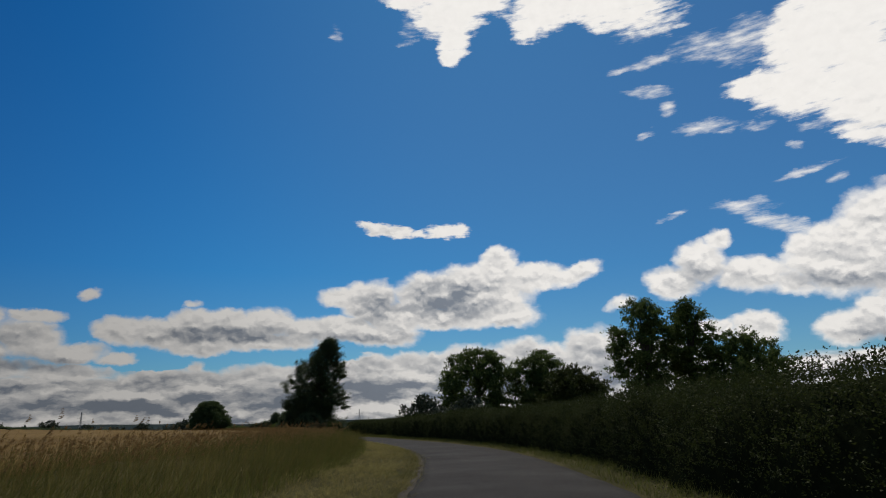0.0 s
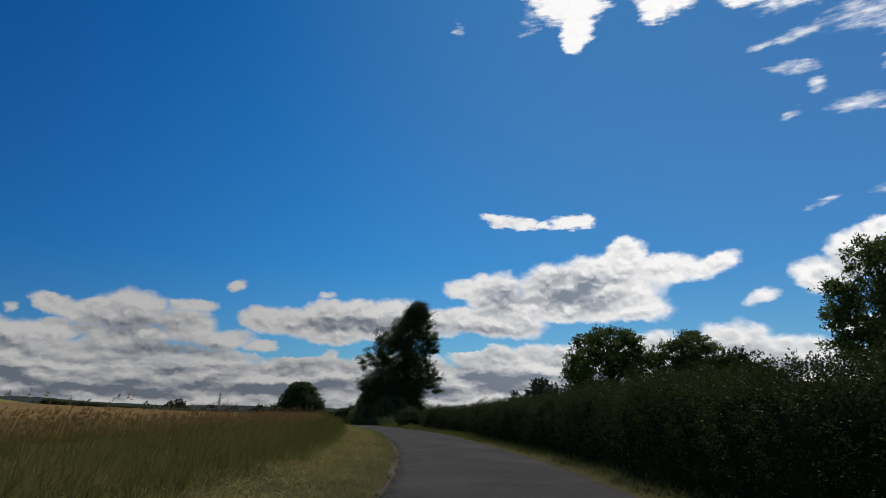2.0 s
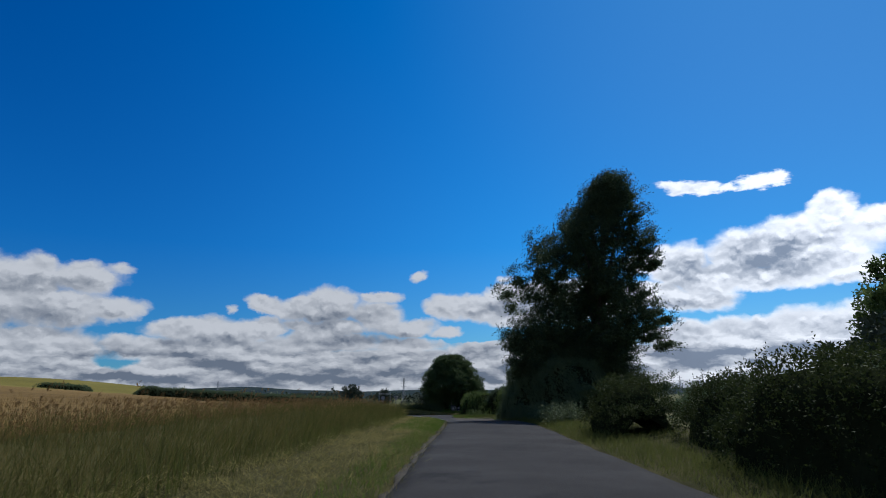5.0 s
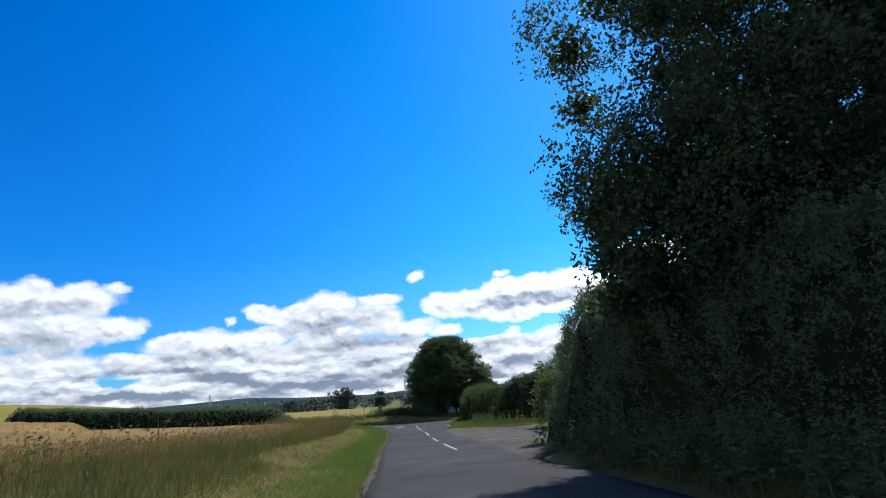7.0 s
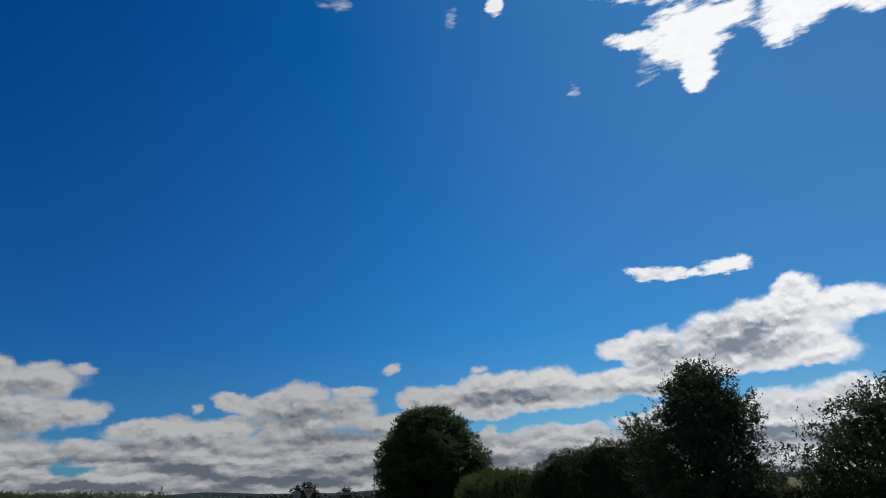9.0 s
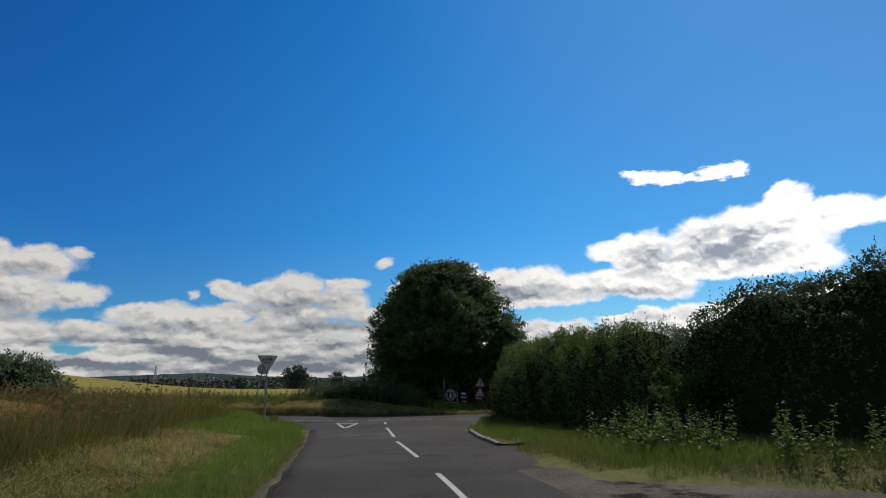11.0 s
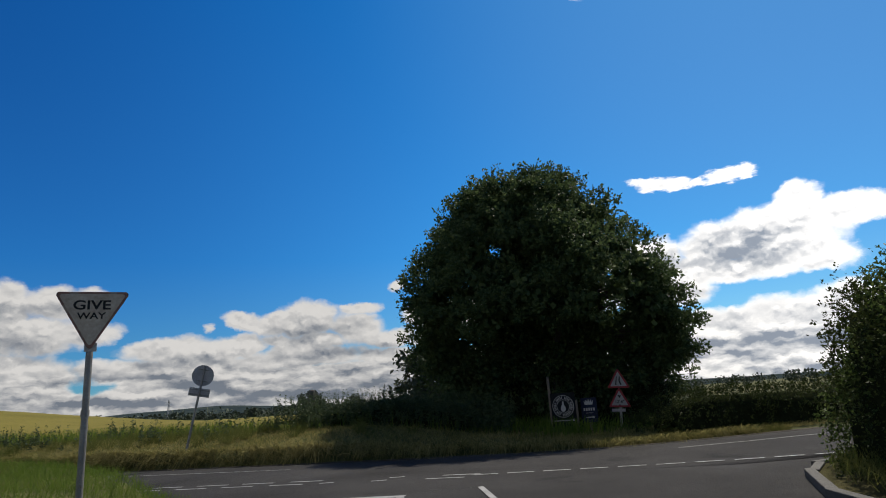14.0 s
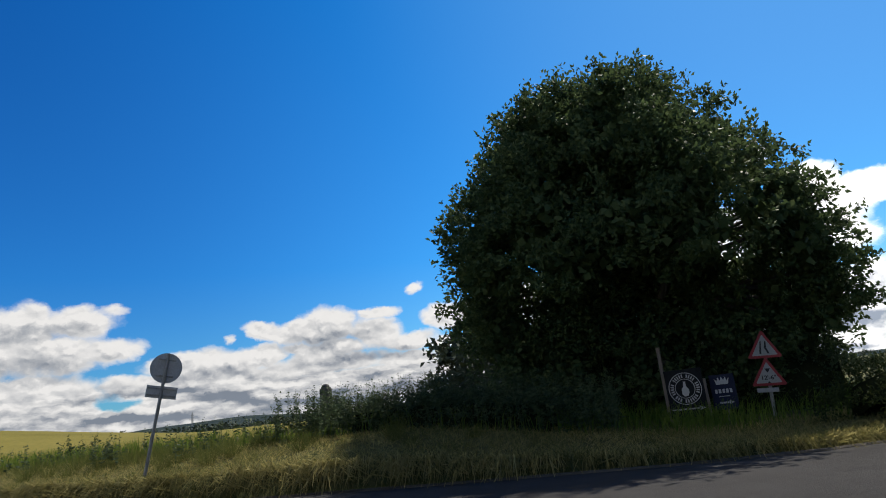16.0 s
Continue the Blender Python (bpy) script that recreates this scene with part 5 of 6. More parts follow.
p = np.concatenate([sow_main(46000, -24, 14, -MAIN_HALF - .45, -MAIN_HALF - 3.9, 1.1), sow_main(14000, -70, 34, -MAIN_HALF - .45, -MAIN_HALF - 4.2)])
bank_grass = pieces("bank_grass", stand(p, .05, .17, .012, 1.3, short=True), STRAW)
tagged(bank_grass, "dry cut grass on the bank across the junction", "grass", kind="stuff")
p = sow_main(60000, -34, 14, -MAIN_HALF - .5, -MAIN_HALF - 3.6)
p = p[wave(p[:, 0], p[:, 1], .45, 3.0) + .6 * wave(p[:, 0], p[:, 1], 1.7, 1.0) > rng.uniform(-.5, 1.1, len(p))]
bank_patches = pieces("green_patches", stand(p, .05, .19, .011, .8, short=True), OLIVE_GRASS)
tagged(bank_patches, "green patches growing through the cut grass of the bank", "grass", kind="stuff")
p = sow_main(16000, -60, 30, -MAIN_HALF - 3.0, -MAIN_HALF - 7.5)
bank_green = pieces("green_grass", stand(p, .2, .6, .018, .3), GREEN_GRASS)
tagged(bank_green, "green weeds and grass behind the cut bank", "grass", kind="stuff")

p = sow(8000, 106, 150, -2.6, -5.3)
mixed = pieces("rough_grass", stand(p, .10, .34, .009, .5, short=True), TALL_GRASS)
tagged(mixed, "half-cut rough grass left standing on the verge", "grass", kind="stuff")
# seed heads that stand over the tall grass and bend with the wind
q = np.concatenate([sow(1000, -4, 150, -4.4, -8.0), sow(7000, -4, 122, -4.6, -8.6), sow(2600, 128, 160, -4.4, -10.5)])
h = np.r_[rng.uniform(.85, 1.25, 1000), rng.uniform(.62, .98, 7000), rng.uniform(.6, 1.05, 2600)]
lean = np.stack([rng.uniform(.15, .5, len(q)), rng.normal(size=len(q)) * .12, np.zeros(len(q))], 1)
stalks = blades(q, h, np.full(len(q), .005), lean)
waist, tip_ = stalks[len(q):, 0], stalks[len(q):, 2]
per = 16
t = rng.uniform(0, 1, (len(q), per))
head = tip_[:, None] + (tip_ - waist)[:, None] * (t * .22 - .12)[..., None]
out = unit(np.stack([rng.uniform(.2, 1.0, t.shape), rng.normal(size=t.shape) * .4, rng.uniform(-.1, .6, t.shape)], -1))
size = (.060 * (1.2 - .7 * t)).ravel()
grains = leaf_quads(head.reshape(-1, 3), out.reshape(-1, 3), size, size * .16)
heads = pieces("seed_heads", np.concatenate([stalks, grains]), SEED)
tagged(heads, "rust-brown seed heads bending over the tall grass", "grass", kind="stuff")
# heaps of dry clippings left on the mown strip
c = np.concatenate([sow(900, 0, 112, -1.7, -3.7), sow(800, 106, 150, -2.7, -5.0)])
p = np.repeat(c, 46, 0) + rng.normal(size=(len(c) * 46, 3)) * np.array([.15, .24, .02]) * np.repeat(rng.uniform(.5, 1.4, (len(c), 1)), 46, 0)
p[:, 2] = land(p[:, :2]) + np.abs(rng.normal(size=len(p))) * .075
hay = pieces("clippings", stand(p, .05, .12, .009, 1.5, short=True), STRAW)
tagged(hay, "heaps of dry straw clippings on the mown strip", "grass", kind="stuff")

# ---- road markings ----
def stripe(name, way, s0, s1, off0, off1, wide, up, parent):
    """A painted stripe along the road, between two places."""
    n = max(2, int(abs(s1 - s0) / .6) + 1)
    t = np.linspace(0, 1, n)
    s_, o_ = s0 + (s1 - s0) * t, off0 + (off1 - off0) * t
    ob = grid_mesh(name, np.stack([way.at(s_, o_ - wide / 2, up), way.at(s_, o_ + wide / 2, up)], 1), PAINT_WHITE, parent)
    return ob


centre_line = tagged(new("centre_line"), "broken white line down the middle of the lane", "road marking", kind="structure")
for s0, s1, o0, o1 in ((119.0, 124.4, 1.3, 1.3), (128.0, 133.8, 1.3, 1.3), (137.3, 142.8, 1.28, 1.28), (145.6, 150.2, 1.28, 1.30), (152.2, 157.3, 1.40, 1.62), (159.6, 162.5, 1.8, 2.0)):
    stripe("dash", LANE, s0, s1, o0, o1, .088, .0385, centre_line)


def bar(name, a, b, wide, z, parent):
    """A painted bar between two ground points."""
    a, b = np.array(a, float), np.array(b, float)
    d = unit(b - a)
    n = np.array([-d[1], d[0]]) * wide / 2
    v = np.array([[*(a - n), z], [*(b - n), z], [*(b + n), z], [*(a + n), z]])
    return pieces(name, v[None], PAINT_WHITE, parent)


give_way_line = tagged(new("give_way_line"), "double broken white line across the mouth of the lane", "road marking", kind="structure")
for row, dy in ((0, 0.0), (1, .42)):
    for k in range(8):
        x0 = -63.0 + k * 1.0 + row * .12
        if row and k == 5:
            continue
        f_ = lambda x: 148.25 + (x + 63) * .175 + dy
        bar("dash", (x0, f_(x0)), (x0 + (.68 if k not in (5, 6) else .25), f_(x0 + .68)), .085, -1.664, give_way_line)
edge_line = tagged(new("edge_line"), "broken white line along the near side of the main road", "road marking", kind="structure")
for k in range(12):
    x0 = -55.3 + k * .60
    g_ = lambda x: 149.85 + (x + 55.3) * .29 + .045 * max(0, x + 52.2) ** 1.7
    bar("dash", (x0, g_(x0)), (x0 + .45, g_(x0 + .45)), .075, -1.662, edge_line)
thin_line = tagged(new("lane_line"), "worn thin white line on the far side of the main road", "road marking", kind="structure")
for s0, s1 in ((-11.5, -3.5), (5.5, 14.0)):
    stripe("stripe", MAIN, s0, s1, -.75, -.75, .05, .0505, thin_line)
give_way_mark = tagged(new("give_way_triangle"), "white triangle outline painted on the lane", "road marking", kind="structure")
L_, R_, P_ = (-56.30, 147.36), (-55.36, 147.58), (-54.32, 144.88)
bar("bar", L_, R_, .18, -1.664, give_way_mark)
bar("bar", (-56.23, 147.33), P_, .12, -1.6655, give_way_mark)
bar("bar", (-55.40, 147.52), P_, .12, -1.667, give_way_mark)

# ---- kerb round the corner, stone by stone ----
kerb = tagged(new("kerb"), "worn stone kerb round the grass corner of the junction", "kerb", kind="structure")
line = np.array([(-45.9, 138.5), (-46.64, 139.8), (-47.4, 141.1), (-48.6, 143.5), (-49.45, 146.0), (-50.0, 147.4), (-50.1, 149.0), (-49.9, 150.3), (-49.0, 151.4)])
line = np.concatenate([line, (LANE.near(line)[2])[:, None]], 1)
far_ = np.r_[0, np.cumsum(np.linalg.norm(np.diff(line, axis=0), axis=1))]
# the soil behind the stones
kt_ = np.linspace(0, far_[-1], 60)
kp_ = np.stack([np.interp(kt_, far_, line[:, j]) for j in range(3)], 1)
kd_ = unit(np.gradient(kp_[:, :2], axis=0))
ko_ = np.array([.03, .12, .35, .7, 1.1, 1.6, 2.2])
kv_ = np.stack([kp_[:, None, 0] + kd_[:, None, 1] * ko_, kp_[:, None, 1] - kd_[:, None, 0] * ko_, np.zeros((60, len(ko_)))], -1)
blend_ = step(ko_, .3, 1.4)[None, :]
kv_[..., 2] = (kp_[:, 2:3] + .045) * (1 - blend_) + (land(kv_[..., :2].reshape(-1, 2)).reshape(60, -1) + .02) * blend_
tagged(grid_mesh("verge", kv_, VERGE_SOIL), "grassy soil of the corner behind the kerb", "verge", kind="structure")
stone_mesh = bpy.data.meshes.new("kerb_stone")
bm = box(bmesh.new(), (.893, .13, .26), (0, 0, 0), .012)
bm.to_mesh(stone_mesh)
bm.free()
stone_mesh.materials.append(STONE)
for k in range(int(far_[-1] / .9)):
    p_ = [np.interp(k * .9 + .45, far_, line[:, j]) for j in range(3)]
    q_ = [np.interp(k * .9 + .55, far_, line[:, j]) for j in range(3)]
    o = new("kerb_stone", stone_mesh)
    o.parent = kerb
    o.matrix_basis = pose(p_[0], p_[1], p_[2] - .045 + .005 * math.sin(k * 2.3), .6 * math.sin(k * 1.7), 0, math.degrees(math.atan2(q_[1] - p_[1], q_[0] - p_[0])) + .4 * math.sin(k * 3.1))


# ---- signs ----
def round_post(bm, x, z0, z1, r, y=.045):
    return tube(bm, [(x, y, z0), (x, y, z0 * .5 + z1 * .5), (x, y, z1)], [r, r, r], 14)


def clip_band(parent, z, y=.03):
    bm = bmesh.new()
    box(bm, (.14, .02, .035), (0, y - .022, z), .004)
    return part("bracket", bm, GALVANISED, parent)


def give_way_sign():
    x, y = -57.37, 143.95
    z = land_at(x, y)
    ob = thing("give_way_sign", (x, y, z), "weathered white triangular GIVE WAY sign on a steel post", "road sign", turn=46.6, lean=1.0)
    up = 1.15 - z
    part("post", round_post(bmesh.new(), 0, -.1, up - .02, .038), GALVANISED, ob, "scuffed galvanised steel post")
    part("collar", tube(bmesh.new(), [(0, .045, up - 1.42), (0, .045, up - 1.34)], [.046, .046], 14), GALVANISED, ob)
    tri_ = lambda k, d: rounded([(-.40 * k, up + d), (.40 * k, up + d), (0, up - .69 * k + d)], .035 * k)
    face = part("plate", plate(tri_(1, 0), .012), SIGN_RED, ob, "faded red border")
    inner = part("panel", plate(rounded([(-.355, up - .026), (.355, up - .026), (0, up - .640)], .025), .004, (0, -.0085, 0)), SIGN_WHITE, face, "grimy white face")
    lettering("text", "GIVE", .150, INK, inner, (0, -.012, up - .160), "black letters GIVE", squeeze=1.26)
    lettering("text", "WAY", .105, INK, inner, (0, -.012, up - .285), "black letters WAY", squeeze=1.2)
    part("backing", box(bmesh.new(), (.13, .01, .10), (.01, .012, up - .64), .002), SIGN_BACK, ob)
    clip_band(ob, up - .18)
    clip_band(ob, up - .42)
    return ob


def roundel_sign():
    x, y = -65.95, 153.5
    z = land_at(x, y)
    ob = thing("roundel_sign", (x, y, z), "grey back of a round road sign on a leaning steel post", "road sign", turn=229.0, lean=-11.5)
    up = 1.88 + (-.93 - z)
    part("post", round_post(bmesh.new(), 0, -.3, up + .30, .034, .05), GALVANISED, ob)
    circle = [(.315 * math.cos(k * math.pi / 24), up + .315 * math.sin(k * math.pi / 24)) for k in range(48)]
    disc = part("disc", plate(circle, .008), SIGN_BACK, ob, "round unpainted sign back")
    part("channel", box(bmesh.new(), (.34, .022, .03), (0, .016, up + .17), .004), GALVANISED, disc)
    part("channel", box(bmesh.new(), (.34, .022, .03), (0, .016, up - .17), .004), GALVANISED, disc)
    sub_plate = part("plate", box(bmesh.new(), (.60, .008, .25), (0, 0, up - .50), .003), SIGN_BACK, ob, "small rectangular sign back")
    for dz in (-.07, .07):
        part("channel", box(bmesh.new(), (.56, .026, .03), (0, .018, up - .50 + dz), .004), GALVANISED, sub_plate)
    return ob


def warning_signs():
    x, y = -54.55, 159.87
    z = land_at(x, y)
    ob = thing("warning_sign", (x, y, z), "two red-bordered warning triangles on one leaning post under the tree", "road sign", turn=0.0, lean=3.0)
    part("post", round_post(bmesh.new(), 0, -.2, 1.72, .036), GALVANISED, ob)
    for n, mid in (("road narrows", 1.44), ("height limit", .86)):
        tri_ = rounded([(-.35, mid - .24), (.35, mid - .24), (0, mid + .37)], .03)
        base_ = part("triangle", plate(tri_, .010), CLEAN_RED, ob, "red-bordered warning triangle")
        inner = part("panel", plate(rounded([(-.255, mid - .185), (.255, mid - .185), (0, mid + .26)], .015), .004, (0, -.0075, 0)), CLEAN_WHITE, base_, "white face")
        if n == "height limit":
            lettering("text", "12'-6\"", .125, INK, inner, (0, -.011, mid - .075), "black figures 12'-6\"")
            part("arrow", plate([(-.055, mid + .12), (.055, mid + .12), (0, mid + .03)], .003, (0, -.0105, 0)), INK, inner)
            part("arrow", plate([(-.03, mid - .185), (.03, mid - .185), (0, mid - .145)], .003, (0, -.0105, 0)), INK, inner)
        else:
            part("symbol", plate([(-.10, mid - .15), (-.06, mid - .15), (-.035, mid + .12), (-.055, mid + .12)], .003, (0, -.0105, 0)), INK, inner)
            part("symbol", plate([(.10, mid - .15), (.06, mid - .15), (.01, mid - .02), (.035, mid + .12), (.06, mid + .12), (.05, mid - .02)], .003, (0, -.0105, 0)), INK, inner)
    part("plate", box(bmesh.new(), (.42, .008, .09), (-.05, 0, .53), .003), CLEAN_WHITE, ob, "small white plate")
    return ob


def club_sign():
    x, y = -56.15, 159.30
    z = land_at(x, y)
    ob = thing("club_sign", (x, y, z), "black board with white round emblem and arrow on posts", "sign", turn=0.0)
    for px_ in (-.42, .40):
        part("post", box(bmesh.new(), (.075, .075, 1.9 if px_ < 0 else 1.05), (px_, .05, (.75 if px_ < 0 else .40)), .008), WOOD_POST, ob, "weathered wooden post")
    mid = -.80 - z
    board = part("board", box(bmesh.new(), (.78, .02, 1.02), (0, 0, mid - .10), .004), BOARD_BLACK, ob)
    emblem = part("emblem", ring(.325, .340, .006, (0, -.013, mid)), LETTER_WHITE, board, "thin white ring")
    part("ring", ring(.195, .207, .006, (0, -.013, mid)), LETTER_WHITE, emblem)
    for k in range(22):
        ang = math.pi * (1.12 - 1.24 * k / 21) if k < 22 else 0
        if k in (5, 11, 16):
            continue
        c, s_ = math.cos(ang), math.sin(ang)
        bm = box(bmesh.new(), (.026, .005, .07), (0, 0, 0), .003)
        bmesh.ops.transform(bm, matrix=pose(.265 * c, -.013, mid + .265 * s_, 0, 90 - math.degrees(ang), 0), verts=bm.verts)
        part("letter_bar", bm, LETTER_WHITE, emblem)
    for k in range(10):
        ang = -math.pi * (.22 + .56 * k / 9)
        if k == 6:
            continue
        bm = box(bmesh.new(), (.028, .005, .07), (0, 0, 0), .003)
        bmesh.ops.transform(bm, matrix=pose(.265 * math.cos(ang), -.013, mid + .265 * math.sin(ang), 0, 90 - math.degrees(ang), 0), verts=bm.verts)
        part("letter_bar", bm, LETTER_WHITE, emblem)
    shape = [(-.075, -.12), (-.03, -.165), (.04, -.155), (.078, -.09), (.07, -.01), (.03, .04), (.025, .15), (-.02, .15), (-.028, .045), (-.07, .0)]
    part("figure", plate([(a_, b_ + mid) for a_, b_ in shape], .005, (0, -.013, 0)), LETTER_WHITE, emblem, "plain white pear-shaped figure")
    arrow = [(-.34, -.445), (.22, -.445), (.22, -.475), (.36, -.43), (.22, -.385), (.22, -.415), (-.34, -.415)]
    part("arrow", plate([(a_, b_ + mid) for a_, b_ in arrow], .005, (0, -.013, 0)), LETTER_WHITE, board, "white arrow")
    return ob


def crown_sign():
    x, y = -55.42, 159.60
    z = land_at(x, y)
    ob = thing("direction_board", (x, y, z), "small navy board with white crown emblem and arrow", "sign", turn=0.0)
    part("post", box(bmesh.new(), (.07, .07, .95), (0, .05, .38), .008), WOOD_POST, ob)
    mid = .62
    board = part("board", box(bmesh.new(), (.50, .02, .74), (0, 0, mid), .006), SIGN_NAVY, ob)
    crown = [(-.12, .16), (-.15, .30), (-.10, .23), (-.075, .32), (-.035, .24), (0, .33), (.035, .24), (.075, .32), (.10, .23), (.15, .30), (.12, .16)]
    part("emblem", plate([(a_, b_ + mid) for a_, b_ in crown], .005, (0, -.013, 0)), LETTER_WHITE, board, "white crown shape")
    for k in range(5):
        part("letter_bar", box(bmesh.new(), (.05, .005, .085), (-.148 + k * .074, -.013, mid + .02), .003), LETTER_WHITE, board)
    part("rule", box(bmesh.new(), (.22, .005, .012), (0, -.013, mid - .09), .002), LETTER_WHITE, board)
    arrow = [(-.12, -.24), (.08, -.24), (.08, -.27), (.17, -.222), (.08, -.175), (.08, -.205), (-.12, -.205)]
    part("arrow", plate([(a_, b_ + mid) for a_, b_ in arrow], .005, (0, -.013, 0)), LETTER_WHITE, board, "white arrow")
    return ob


give_way_sign()
roundel_sign()
warning_signs()
club_sign()
crown_sign()

x, y = -57.02, 144.10
marker = thing("marker_board", (x, y, land_at(x, y)), "low yellow marker board in the grass by the post", "marker", turn=46)
part("board", box(bmesh.new(), (.34, .02, .20), (0, 0, .24), .006), YELLOW, marker)
part("stake", box(bmesh.new(), (.03, .03, .4), (0, .025, .16), .004), WOOD_POST, marker)

x, y = -64.9, 158.2
stub = thing("gate_post", (x, y, land_at(x, y)), "old grey stone gate post with a rounded top in the nettles", "post")
bm = box(bmesh.new(), (.26, .22, 1.25), (0, 0, .62), .03)
bmesh.ops.create_uvsphere(bm, u_segments=16, v_segments=8, radius=.12, matrix=Matrix.Translation((0, 0, 1.24)) @ Matrix.Diagonal((1.05, .9, 1.0, 1)))
part("shaft", bm, STONE, stub)

# ---- weeds ----
def weeds(name, p, low, high, leaf, mat, label):
    """Upright stalks with whorls of drooping leaves."""
    n = len(p)
    h = rng.uniform(low, high, n)
    lean = rng.normal(size=(n, 3)) * .12
    lean[:, 2] = 0
    stalk = blades(p, h, np.full(n, .014), lean)
    per = 20
    t = rng.uniform(.25, 1.0, (n, per))
    base = p[:, None] + lean[:, None] * (h[:, None] * t)[..., None] * .7
    base[..., 2] += h[:, None] * t * .93
    ang = rng.uniform(0, 2 * math.pi, (n, per))
    out = np.stack([np.cos(ang), np.sin(ang), rng.uniform(-.5, .45, (n, per))], -1).reshape(-1, 3)
    size = (leaf * (1.25 - .75 * t) * rng.uniform(.7, 1.2, (n, per))).ravel()
    v = leaf_quads(base.reshape(-1, 3), unit(out), size, size * .42)
    ob = pieces(name, np.concatenate([stalk, v]), mat)
    return tagged(ob, label, "weeds", kind="stuff")


weeds("nettles", sow_main(950, -7.4, 1.0, -MAIN_HALF - 3.0, -MAIN_HALF - 5.6), .65, 1.3, .11, POPLAR_LEAF, "dark stand of tall nettles on the bank")
q = np.repeat(sow_main(60, -40, -7.5, -MAIN_HALF - 2.0, -MAIN_HALF - 5.0), 7, 0)
q[:, :2] += rng.normal(size=(len(q), 2)) * np.array([.42, .28])
q[:, 2] = land(q[:, :2])
weeds("docks", q, .25, .95, .12, POPLAR_LEAF, "scattered clumps of docks and nettles along the field edge")
# arching tussocks of long grass in front of the weeds
c = np.concatenate([sow_main(70, -30, 0, -MAIN_HALF - 1.3, -MAIN_HALF - 3.3), sow_main(30, -13, -7, -MAIN_HALF - 2.2, -MAIN_HALF - 3.4)])
p = np.repeat(c, 120, 0)
ang = rng.uniform(0, 2 * math.pi, len(p))
lean_ = np.stack([np.cos(ang), np.sin(ang), np.zeros(len(p))], 1) * rng.uniform(.2, 1.1, (len(p), 1))
p[:, :2] += lean_[:, :2] * .12
p[:, 2] = land(p[:, :2])
tussocks = pieces("tussocks", blades(p, np.repeat(rng.uniform(.22, .5, len(c)), 120) * rng.uniform(.6, 1.1, len(p)), np.full(len(p), .008), lean_, True), OLIVE_GRASS)
tagged(tussocks, "arching olive tussocks of long grass on the bank", "grass", kind="stuff")
q = LANE.at(rng.uniform(100, 152, 150), rng.uniform(-7.5, -4.6, 150))
q[:, 2] = land(q[:, :2])
weeds("docks", q, .6, 1.25, .12, BRAMBLE_LEAF, "thistles and docks standing in the tall grass")
def hogweed(s_at, off, tall):
    """A dry hogweed: a ribbed stem, side stalks, and flat heads of spent rays."""
    p_ = LANE.at(s_at, off)
    z_ = land_at(p_[0], p_[1])
    ob = thing("hogweed", (p_[0], p_[1], z_), "dry brown hogweed stem with flat seed heads", "weed", "hogweeds", turn=rng.uniform(0, 360), lean=rng.uniform(2, 8))
    part("stem", tube(bmesh.new(), [(0, 0, -.05), (.02, 0, tall * .5), (0, .02, tall)], [.013, .010, .006], 6), SEED, ob)
    for k_ in range(3):
        a_ = k_ * 2.1 + .4
        top = (0, .02, tall) if k_ == 0 else (.22 * math.cos(a_), .22 * math.sin(a_), tall * (.90 - .08 * k_))
        bm = bmesh.new()
        if k_:
            tube(bm, [(.01, 0, tall * .62), (top[0] * .5, top[1] * .5, tall * .72), top], [.006, .005, .004], 5)
        wide = .12 if k_ == 0 else .085
        for j in range(13):
            b_, r_ = j * 2.4, wide * math.sqrt((j + .5) / 13)
            tip = (top[0] + r_ * math.cos(b_), top[1] + r_ * math.sin(b_), top[2] + .075 - r_ * .25)
            tube(bm, [top, tip], [.0025, .002], 4)
            bmesh.ops.create_icosphere(bm, subdivisions=1, radius=.016, matrix=Matrix.Translation(tip) @ Matrix.Diagonal((1.3, 1.3, .5, 1)))
        part("umbel", bm, SEED, ob)
    return ob


for s_at, off, tall in ((157.2, -4.6, 1.15), (156.6, -5.3, 1.3), (158.3, -5.6, 1.25), (154.8, -4.7, 1.1), (152.6, -5.4, 1.35), (149.5, -5.0, 1.3), (112.0, -5.6, 1.35), (131.0, -5.4, 1.3)):
    hogweed(s_at, off, tall)
q = LANE.at(rng.uniform(94, 113, 800), rng.uniform(2.9, 4.4, 800))
q[:, 2] = land(q[:, :2])
weeds("nettles", q, .4, 1.0, .12, NETTLE_LEAF, "pale grey-green nettles at the foot of the ivy hedge")
q = LANE.at(rng.uniform(143, 156, 90), rng.uniform(5.2, 6.4, 90))
q[:, 2] = land(q[:, :2])
weeds("nettles", q, .4, 1.0, .13, HEDGE_LEAF, "nettles at the foot of the corner thicket")
rs_ = rng.uniform(124, 146, 420)
q = LANE.at(rs_, layby_edge(rs_) + rng.uniform(.9, 2.4, 420))
q[:, 2] = land(q[:, :2])
weeds("nettles", q, .3, .95, .12, BRAMBLE_LEAF, "pale nettles and weeds at the foot of the thicket")
